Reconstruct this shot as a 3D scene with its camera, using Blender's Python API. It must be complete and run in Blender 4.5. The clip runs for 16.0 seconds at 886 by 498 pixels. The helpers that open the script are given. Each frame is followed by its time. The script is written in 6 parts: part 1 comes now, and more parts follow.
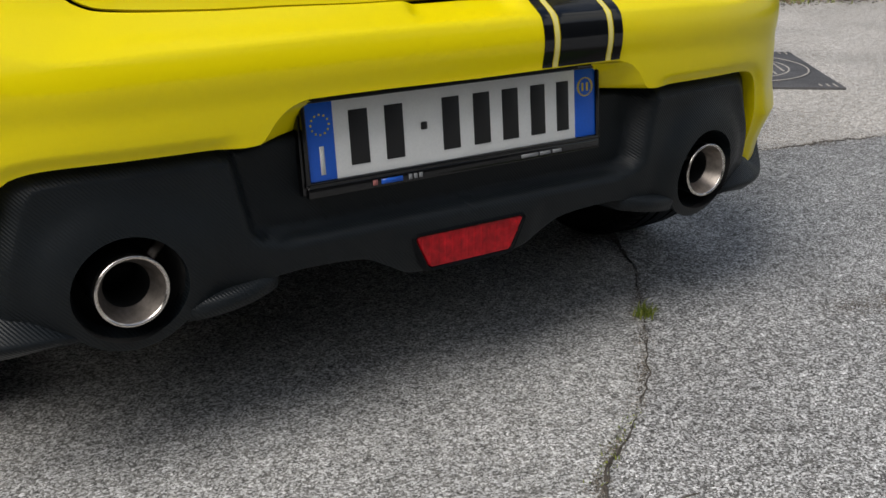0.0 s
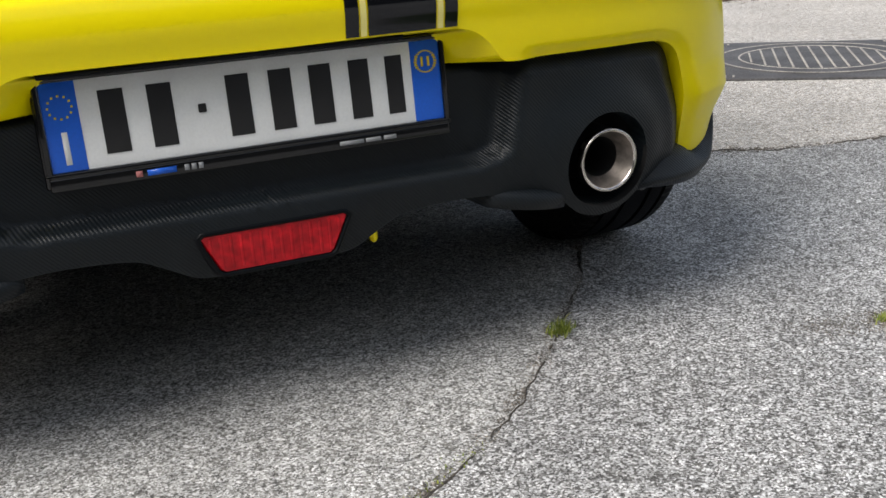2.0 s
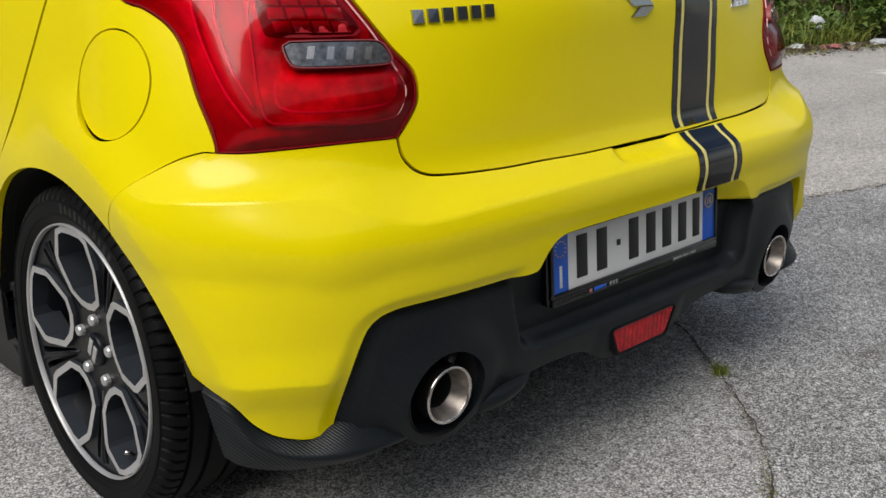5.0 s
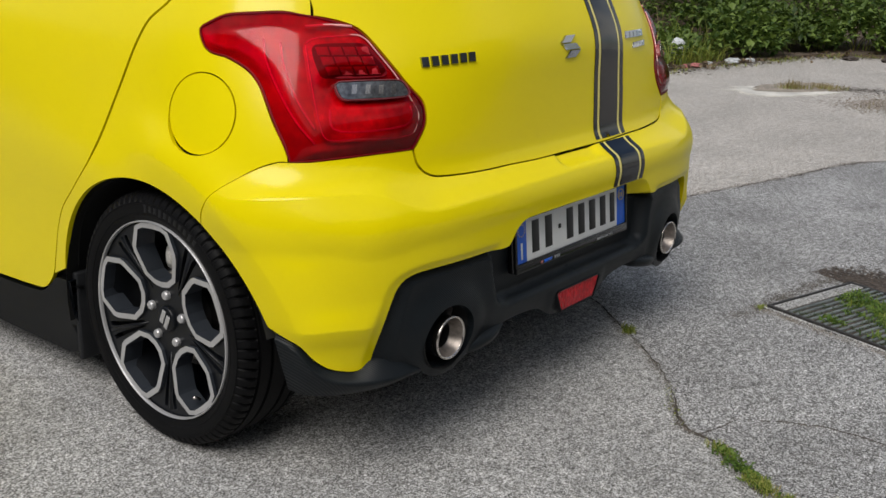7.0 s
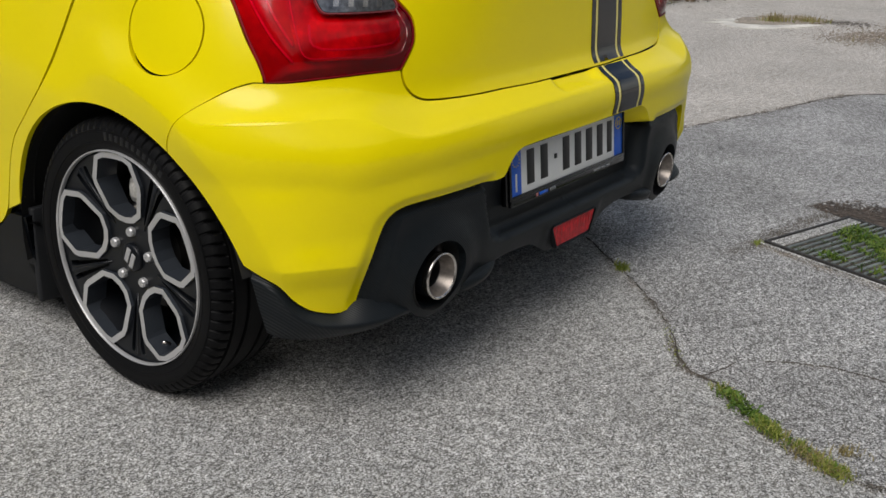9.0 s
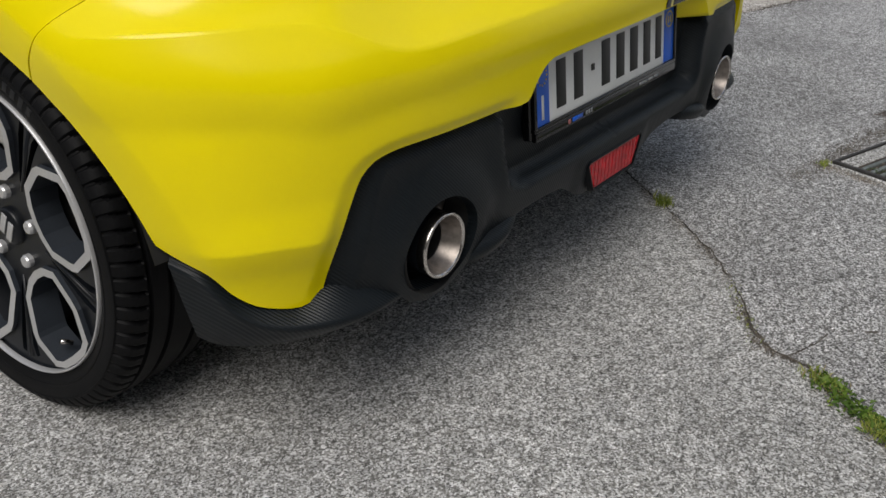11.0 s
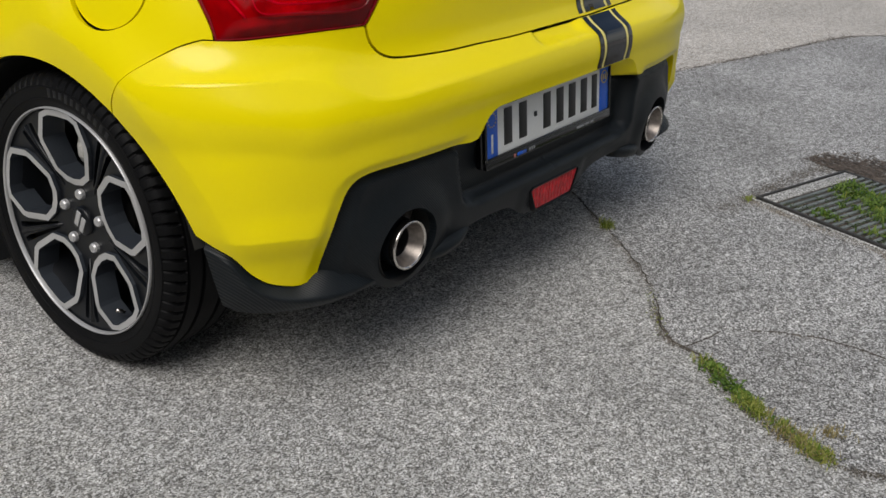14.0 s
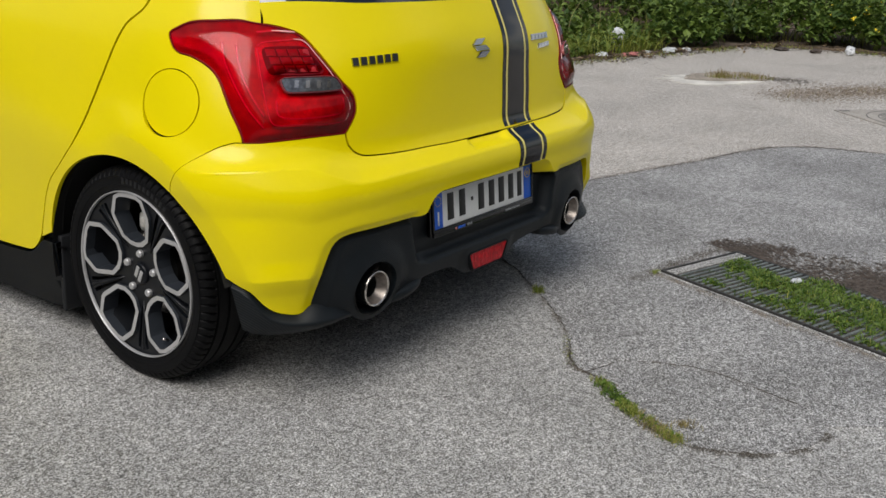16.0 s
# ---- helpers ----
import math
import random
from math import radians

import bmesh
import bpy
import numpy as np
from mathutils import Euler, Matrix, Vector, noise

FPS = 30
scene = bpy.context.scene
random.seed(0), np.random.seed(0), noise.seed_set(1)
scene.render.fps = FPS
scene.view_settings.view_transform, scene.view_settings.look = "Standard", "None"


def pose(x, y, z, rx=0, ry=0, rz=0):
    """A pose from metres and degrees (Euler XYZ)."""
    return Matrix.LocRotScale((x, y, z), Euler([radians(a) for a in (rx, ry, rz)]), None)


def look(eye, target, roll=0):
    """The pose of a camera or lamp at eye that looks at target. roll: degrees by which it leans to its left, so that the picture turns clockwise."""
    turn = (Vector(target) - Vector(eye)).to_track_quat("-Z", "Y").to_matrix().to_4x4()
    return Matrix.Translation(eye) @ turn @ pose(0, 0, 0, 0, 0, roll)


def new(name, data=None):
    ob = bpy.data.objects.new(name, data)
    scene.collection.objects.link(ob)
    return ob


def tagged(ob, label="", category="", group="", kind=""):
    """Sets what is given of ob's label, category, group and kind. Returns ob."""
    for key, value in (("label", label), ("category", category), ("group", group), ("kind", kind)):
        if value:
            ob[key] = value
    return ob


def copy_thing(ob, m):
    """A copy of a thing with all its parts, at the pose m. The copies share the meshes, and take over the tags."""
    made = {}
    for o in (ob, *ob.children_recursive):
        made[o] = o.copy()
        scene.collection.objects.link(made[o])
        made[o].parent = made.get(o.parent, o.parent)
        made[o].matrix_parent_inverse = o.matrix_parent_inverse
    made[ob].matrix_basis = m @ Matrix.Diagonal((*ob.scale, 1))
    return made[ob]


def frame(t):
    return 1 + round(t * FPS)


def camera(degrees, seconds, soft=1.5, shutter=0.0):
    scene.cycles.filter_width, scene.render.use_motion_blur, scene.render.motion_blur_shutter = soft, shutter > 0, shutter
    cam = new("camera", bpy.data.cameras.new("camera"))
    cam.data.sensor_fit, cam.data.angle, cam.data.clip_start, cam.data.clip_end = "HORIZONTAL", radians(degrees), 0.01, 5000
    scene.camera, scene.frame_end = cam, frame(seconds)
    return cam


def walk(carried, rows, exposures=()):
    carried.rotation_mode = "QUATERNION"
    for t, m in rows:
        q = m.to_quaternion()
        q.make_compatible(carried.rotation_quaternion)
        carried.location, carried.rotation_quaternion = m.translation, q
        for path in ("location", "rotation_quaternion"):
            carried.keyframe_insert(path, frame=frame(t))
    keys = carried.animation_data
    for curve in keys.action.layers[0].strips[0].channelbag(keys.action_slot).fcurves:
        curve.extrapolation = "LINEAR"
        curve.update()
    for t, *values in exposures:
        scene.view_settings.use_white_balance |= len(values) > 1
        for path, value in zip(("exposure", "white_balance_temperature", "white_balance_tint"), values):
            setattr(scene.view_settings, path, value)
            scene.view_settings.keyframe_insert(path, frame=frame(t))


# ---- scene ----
from mathutils.geometry import delaunay_2d_cdt
PATH = [
    (0, (-0.831, -1.741, 0.801), (0.193, -0.17, 0.106), -0.0),
    (0.5, (-0.595, -1.764, 0.785), (0.224, -0.07, 0.106), -1.8),
    (1, (-0.407, -1.794, 0.759), (0.32, -0.06, 0.076), -2.4),
    (1.5, (-0.307, -1.79, 0.708), (0.418, -0.052, 0.033), -2.8),
    (2, (-0.273, -1.801, 0.693), (0.439, -0.052, 0.034), -3.5),
    (2.5, (-0.365, -1.756, 0.688), (0.354, 0.007, 0.077), -4.7),
    (3, (-0.625, -1.613, 0.749), (0.302, 0.046, 0.127), -3.7),
    (3.5, (-0.854, -1.57, 0.839), (0.23, -0.026, 0.173), -1.1),
    (4, (-1.121, -1.602, 0.915), (0.006, -0.092, 0.245), -0.2),
    (4.5, (-1.323, -1.562, 0.957), (-0.16, -0.078, 0.289), -0.2),
    (4.7, (-1.408, -1.542, 0.984), (-0.152, -0.133, 0.324), 0.7),
    (6.8, (-2.084, -1.738, 1.136), (-0.611, -0.506, 0.576), 1.3),
    (7, (-2.114, -1.753, 1.128), (-0.608, -0.579, 0.536), 1.6),
    (7.5, (-2.146, -1.759, 1.135), (-0.632, -0.638, 0.462), 1.6),
    (8, (-2.164, -1.756, 1.133), (-0.65, -0.643, 0.451), 1.7),
    (8.5, (-2.139, -1.717, 1.117), (-0.623, -0.608, 0.431), 2.0),
    (9, (-2.016, -1.627, 1.061), (-0.502, -0.526, 0.356), 2.0),
    (9.2, (-1.945, -1.58, 1.035), (-0.447, -0.487, 0.286), 1.9),
    (11.3, (-1.539, -1.238, 0.918), (-0.074, -0.213, 0.021), 1.0),
    (11.5, (-1.528, -1.22, 0.908), (-0.062, -0.199, 0.008), 1.0),
    (12, (-1.5, -1.185, 0.907), (-0.036, -0.172, -0.004), 0.4),
    (12.5, (-1.495, -1.181, 0.914), (-0.034, -0.176, -0.011), 0.2),
    (13, (-1.535, -1.213, 0.944), (-0.063, -0.201, 0.044), 0.0),
    (13.5, (-1.69, -1.397, 1.007), (-0.201, -0.376, 0.146), 2.6),
    (14, (-1.876, -1.588, 1.09), (-0.399, -0.529, 0.254), 2.7),
    (14.5, (-2.131, -1.77, 1.155), (-0.622, -0.683, 0.419), 2.4),
    (15, (-2.3, -1.954, 1.189), (-0.775, -0.865, 0.489), 2.6),
    (15.5, (-2.405, -2.083, 1.215), (-0.865, -0.992, 0.554), 2.7),
    (16, (-2.428, -2.102, 1.231), (-0.879, -1.001, 0.608), 2.6),
]
cam = camera(47.9, 16.0)
walk(cam, [(t, look(eye, target, roll)) for t, eye, target, roll in PATH], exposures=[(0.0, 0.24), (1.0, 0.50), (2.0, 0.74), (2.5, 0.80), (3.0, 0.72), (3.5, 0.62), (4.5, 0.28), (7.0, 0.08), (9.0, 0.05), (12.0, 0.04), (16.0, 0.10)])

# ---- world and light ----
world = bpy.data.worlds.new("overcast_sky")
scene.world = world
world.use_nodes = True
SUN_UP, SUN_ROUND = radians(50), radians(-106)
wn = world.node_tree
sky = wn.nodes.new("ShaderNodeTexSky")
sky.sky_type, sky.sun_disc = "NISHITA", False
sky.sun_elevation, sky.sun_rotation = SUN_UP, SUN_ROUND
sky.air_density, sky.dust_density = 1.0, 2.0
wc, wx, wr, wm = (wn.nodes.new(k) for k in ("ShaderNodeTexCoord", "ShaderNodeTexNoise", "ShaderNodeMapRange", "ShaderNodeMix"))
wm.data_type = "RGBA"
wx.inputs["Scale"].default_value, wx.inputs["Detail"].default_value, wx.inputs["Roughness"].default_value = 2.6, 6, 0.6
wr.inputs["From Min"].default_value, wr.inputs["From Max"].default_value = 0.46, 0.62
wm.inputs["B"].default_value = (7.6, 7.5, 7.2, 1)
wn.links.new(wc.outputs["Generated"], wx.inputs["Vector"])
wn.links.new(wx.outputs["Fac"], wr.inputs["Value"])
wn.links.new(wr.outputs[0], wm.inputs["Factor"])
wn.links.new(sky.outputs[0], wm.inputs["A"])
wn.links.new(wm.outputs["Result"], wn.nodes["Background"].inputs[0])
wn.nodes["Background"].inputs[1].default_value = 0.092
sun = new("sun", bpy.data.lights.new("sun", "SUN"))
sun.data.energy, sun.data.angle, sun.data.color = 2.15, radians(37), (1.0, 0.965, 0.92)
sun.matrix_world = look((math.sin(SUN_ROUND) * math.cos(SUN_UP) * 20, math.cos(SUN_ROUND) * math.cos(SUN_UP) * 20, math.sin(SUN_UP) * 20), (0, 0, 0))


# ---- materials ----
def material(name, colour, rough=0.5, metal=0.0, coat=0.0, grain=0.0, scale=40.0, bump=0.0, stain=0.0, stain_scale=3.0, spec=0.5, coat_rough=0.07):
    """A surface with variation at two scales: fine grain and broad stains, and a bump from the grain."""
    m = bpy.data.materials.new(name)
    m.use_nodes = True
    n, l = m.node_tree.nodes, m.node_tree.links
    b = n["Principled BSDF"]
    b.inputs["Base Color"].default_value = (*colour, 1)
    b.inputs["Roughness"].default_value, b.inputs["Metallic"].default_value = rough, metal
    b.inputs["Coat Weight"].default_value, b.inputs["Coat Roughness"].default_value = coat, coat_rough
    b.inputs["Specular IOR Level"].default_value = spec
    if grain or bump or stain:
        c = n.new("ShaderNodeTexCoord")
        fine, broad = n.new("ShaderNodeTexNoise"), n.new("ShaderNodeTexNoise")
        fine.inputs["Scale"].default_value, fine.inputs["Detail"].default_value = scale, 4
        broad.inputs["Scale"].default_value, broad.inputs["Detail"].default_value = stain_scale, 5
        for t in (fine, broad):
            l.new(c.outputs["Object"], t.inputs["Vector"])
        last = None
        for tex, amount in ((fine, grain), (broad, stain)):
            r = n.new("ShaderNodeMapRange")
            r.inputs["From Min"].default_value, r.inputs["From Max"].default_value = 0.3, 0.7
            r.inputs["To Min"].default_value, r.inputs["To Max"].default_value = 1 - amount, 1 + amount
            l.new(tex.outputs["Fac"], r.inputs["Value"])
            if last is None:
                last = r.outputs[0]
            else:
                k = n.new("ShaderNodeMath")
                k.operation = "MULTIPLY"
                l.new(last, k.inputs[0]), l.new(r.outputs[0], k.inputs[1])
                last = k.outputs[0]
        v = n.new("ShaderNodeVectorMath")
        v.operation = "SCALE"
        v.inputs[0].default_value = colour
        l.new(last, v.inputs["Scale"])
        l.new(v.outputs[0], b.inputs["Base Color"])
        if bump:
            u = n.new("ShaderNodeBump")
            u.inputs["Strength"].default_value, u.inputs["Distance"].default_value = bump, 0.002
            l.new(fine.outputs["Fac"], u.inputs["Height"])
            l.new(u.outputs[0], b.inputs["Normal"])
    return m


PAINT = material("yellow_paint", (0.86, 0.715, 0.0), 0.42, coat=0.5, spec=0.06, grain=0.012, scale=900, stain=0.015, stain_scale=2, coat_rough=0.17)
BLACK = material("black_plastic", (0.0020, 0.0028, 0.0040), 0.38, spec=0.13, grain=0.12, scale=600, bump=0.15, stain=0.1, stain_scale=8)
FLAP = material("grained_black_plastic", (0.016, 0.017, 0.019), 0.6, spec=0.2, grain=0.15, scale=400, bump=0.2, stain=0.2, stain_scale=9)
GLOSS = material("glossy_black_plastic", (0.003, 0.003, 0.0035), 0.2, coat=0.5, spec=0.3, grain=0.08, scale=400, stain=0.1, stain_scale=9)
FILM = material("black_film", (0.003, 0.0035, 0.005), 0.10, coat=0.25, spec=0.4, grain=0.05, scale=300, stain=0.1)
YFILM = material("pale_yellow_film", (0.82, 0.72, 0.22), 0.3, coat=0.4, grain=0.02, scale=300)
DARK = material("shell_black", (0.006, 0.006, 0.006), 0.8, grain=0.1, scale=60, stain=0.2)
MARK_RUBBER = material("raised_rubber", (0.009, 0.009, 0.010), 0.5, spec=0.35, grain=0.15, scale=300)
RUBBER = material("tyre_rubber", (0.0036, 0.0037, 0.0042), 0.55, spec=0.13, grain=0.2, scale=500, bump=0.2, stain=0.25, stain_scale=14)
CHROME = material("brushed_steel", (0.62, 0.58, 0.54), 0.22, metal=1.0, grain=0.12, scale=400, stain=0.15, stain_scale=30)
SILVER = material("machined_alloy", (0.55, 0.55, 0.55), 0.38, metal=0.55, grain=0.06, scale=700, stain=0.08, stain_scale=12)
GREY = material("dark_alloy_paint", (0.005, 0.006, 0.008), 0.36, spec=0.3, coat=0.0, grain=0.1, scale=500, stain=0.15, stain_scale=20)
GLASS_DARK = material("tinted_glass", (0.01, 0.012, 0.013), 0.05, coat=1.0, stain=0.1, grain=0.02)
RED = material("red_lens", (0.70, 0.06, 0.08), 0.25, spec=0.3, coat=0.1, grain=0.1, scale=120, stain=0.45, stain_scale=22)
DEEP_RED = material("deep_red_trim", (0.48, 0.02, 0.03), 0.3, spec=0.3, coat=0.1, grain=0.15, scale=60, stain=0.3, stain_scale=14)
WHITE = material("plate_white", (0.80, 0.81, 0.80), 0.35, coat=0.3, grain=0.03, scale=300, stain=0.04, stain_scale=15)
BLUE = material("plate_blue", (0.006, 0.11, 0.62), 0.35, coat=0.08, grain=0.05, scale=300, stain=0.06)
INK = material("plate_ink", (0.008, 0.008, 0.009), 0.4, grain=0.1, scale=300)
CLEAR = material("clear_reflector", (0.15, 0.155, 0.165), 0.15, metal=0.6, coat=0.5, grain=0.4, scale=150, stain=0.3, stain_scale=60)
BRIGHT_RED = material("bright_red_plastic", (0.95, 0.45, 0.45), 0.25, coat=0.3, grain=0.1, scale=120)
FOG_RED = material("fog_red", (0.42, 0.006, 0.012), 0.16, spec=0.22, coat=0.15, grain=0.3, scale=90, stain=0.3, stain_scale=40)
RED_EDGE = material("dark_red_edge", (0.20, 0.004, 0.010), 0.5, spec=0.1, grain=0.1, scale=200)
GREY_INK = material("grey_print", (0.25, 0.26, 0.27), 0.5, grain=0.05, scale=200)
CONCRETE_WALL = material("weathered_wall", (0.13, 0.125, 0.11), 0.9, grain=0.2, scale=20, bump=0.3, stain=0.3, stain_scale=0.8)
STEEL = material("dull_steel", (0.27, 0.24, 0.215), 0.42, metal=0.85, grain=0.2, scale=120, stain=0.3, stain_scale=25)
# walls of the wheel openings, a paler slate blue than the spokes
BARREL = material("slate_alloy_wall", (0.028, 0.033, 0.041), 0.4, coat=0.05, grain=0.1, scale=300, stain=0.15)
PALE = material("pale_rim", (0.30, 0.07, 0.08), 0.25, coat=0.2, grain=0.05, scale=100)
IRON = material("cast_iron", (0.085, 0.083, 0.085), 0.75, metal=0.1, grain=0.3, scale=120, bump=0.3, stain=0.3, stain_scale=6)
FRAME_IRON = material("dark_iron", (0.035, 0.034, 0.033), 0.7, metal=0.1, grain=0.3, scale=120, bump=0.3, stain=0.3, stain_scale=6)
GRATE = material("galvanised_grate", (0.16, 0.18, 0.175), 0.6, metal=0.25, grain=0.25, scale=120, stain=0.3, stain_scale=9)
DUST = material("dust", (0.36, 0.335, 0.30), 0.95, grain=0.3, scale=90, bump=0.3, stain=0.2)
SOIL = material("dark_soil", (0.075, 0.064, 0.052), 0.95, grain=0.5, scale=160, bump=0.8, stain=0.4, stain_scale=12)
CONCRETE = material("pale_concrete", (0.60, 0.58, 0.53), 0.9, grain=0.2, scale=120, bump=0.4, stain=0.25, stain_scale=5)
EARTH = material("earth_wall", (0.100, 0.074, 0.052), 0.95, grain=0.4, scale=25, bump=0.6, stain=0.4, stain_scale=2)
BROWN_GREY = material("gravelly_dirt", (0.30, 0.262, 0.215), 0.95, grain=0.45, scale=70, bump=0.6, stain=0.25, stain_scale=6)
BADGE = material("chrome_badge", (0.42, 0.43, 0.45), 0.12, metal=1.0, grain=0.05, scale=200)
LITTER = material("white_plastic", (0.62, 0.64, 0.66), 0.4, grain=0.1, scale=60, stain=0.2)
PINK = material("faded_red_card", (0.45, 0.16, 0.15), 0.7, grain=0.2, scale=60)
PETAL = material("yellow_petal", (0.75, 0.55, 0.02), 0.6, grain=0.2, scale=60)
DEADWOOD = material("dead_bark", (0.07, 0.055, 0.045), 0.9, grain=0.3, scale=60, bump=0.4, stain=0.3)


def lens_material(name, tint):
    """Clear coloured plastic: what lies behind shows through, with a gloss over it."""
    m = bpy.data.materials.new(name)
    m.use_nodes = True
    n, l = m.node_tree.nodes, m.node_tree.links
    t, g, f, x = (n.new("ShaderNode" + k) for k in ("BsdfTransparent", "BsdfGlossy", "Fresnel", "MixShader"))
    t.inputs[0].default_value, g.inputs["Roughness"].default_value, f.inputs[0].default_value = (*tint, 1), 0.10, 1.36
    l.new(f.outputs[0], x.inputs[0]), l.new(t.outputs[0], x.inputs[1]), l.new(g.outputs[0], x.inputs[2])
    l.new(x.outputs[0], n["Material Output"].inputs["Surface"])
    return m


LENS = lens_material("red_clear_lens", (0.92, 0.055, 0.21))


def carbon_material():
    """Black plastic with a fine diagonal ribbed pattern pressed into it."""
    m = material("carbon_pattern_plastic", (0.0072, 0.0098, 0.0120), 0.42, spec=0.24, grain=0.1, scale=500, stain=0.15, stain_scale=7)
    n, l = m.node_tree.nodes, m.node_tree.links
    b = n["Principled BSDF"]
    c, p, w, u = (n.new("ShaderNode" + k) for k in ("TexCoord", "Mapping", "TexWave", "Bump"))
    p.inputs["Rotation"].default_value = (0.0, radians(42), 0.0)
    w.inputs["Scale"].default_value, w.inputs["Distortion"].default_value = 76, 0.0
    u.inputs["Strength"].default_value, u.inputs["Distance"].default_value = 0.42, 0.001
    l.new(c.outputs["Object"], p.inputs[0]), l.new(p.outputs[0], w.inputs["Vector"])
    l.new(w.outputs["Fac"], u.inputs["Height"]), l.new(u.outputs[0], b.inputs["Normal"])
    return m


CARBON = carbon_material()


def leaf_material(name, dark, light):
    """Leaves that differ from one to the next, with light coming through."""
    m = bpy.data.materials.new(name)
    m.use_nodes = True
    n, l = m.node_tree.nodes, m.node_tree.links
    b = n["Principled BSDF"]
    geo, mix, tr, add = n.new("ShaderNodeNewGeometry"), n.new("ShaderNodeMix"), n.new("ShaderNodeBsdfTranslucent"), n.new("ShaderNodeMixShader")
    mix.data_type = "RGBA"
    mix.inputs["A"].default_value, mix.inputs["B"].default_value = (*dark, 1), (*light, 1)
    l.new(geo.outputs["Random Per Island"], mix.inputs["Factor"])
    l.new(mix.outputs["Result"], b.inputs["Base Color"]), l.new(mix.outputs["Result"], tr.inputs["Color"])
    b.inputs["Roughness"].default_value = 0.55
    add.inputs[0].default_value = 0.3
    l.new(b.outputs[0], add.inputs[1]), l.new(tr.outputs[0], add.inputs[2])
    l.new(add.outputs[0], n["Material Output"].inputs["Surface"])
    return m


LEAF = leaf_material("shrub_leaf", (0.022, 0.050, 0.008), (0.17, 0.25, 0.04))
VERGE_LEAF = leaf_material("verge_leaf", (0.030, 0.075, 0.010), (0.19, 0.27, 0.05))
GRASS = leaf_material("grass_blade", (0.13, 0.20, 0.02), (0.42, 0.44, 0.09))
WEED = leaf_material("weed_leaf", (0.045, 0.11, 0.012), (0.20, 0.30, 0.05))
DEAD = leaf_material("dead_leaf", (0.07, 0.045, 0.025), (0.26, 0.19, 0.11))
CRUMB = leaf_material("dirt_crumb", (0.045, 0.041, 0.034), (0.20, 0.176, 0.145))
WARM_STONE = leaf_material("warm_gravel", (0.12, 0.092, 0.066), (0.40, 0.33, 0.25))
STONE = leaf_material("loose_grit", (0.10, 0.085, 0.07), (0.42, 0.37, 0.31))
DAMP = leaf_material("damp_soil", (0.060, 0.047, 0.036), (0.190, 0.150, 0.118))
MOSS = leaf_material("grey_moss", (0.040, 0.070, 0.035), (0.130, 0.165, 0.085))
STRAW = leaf_material("dry_grass", (0.22, 0.17, 0.06), (0.42, 0.36, 0.16))


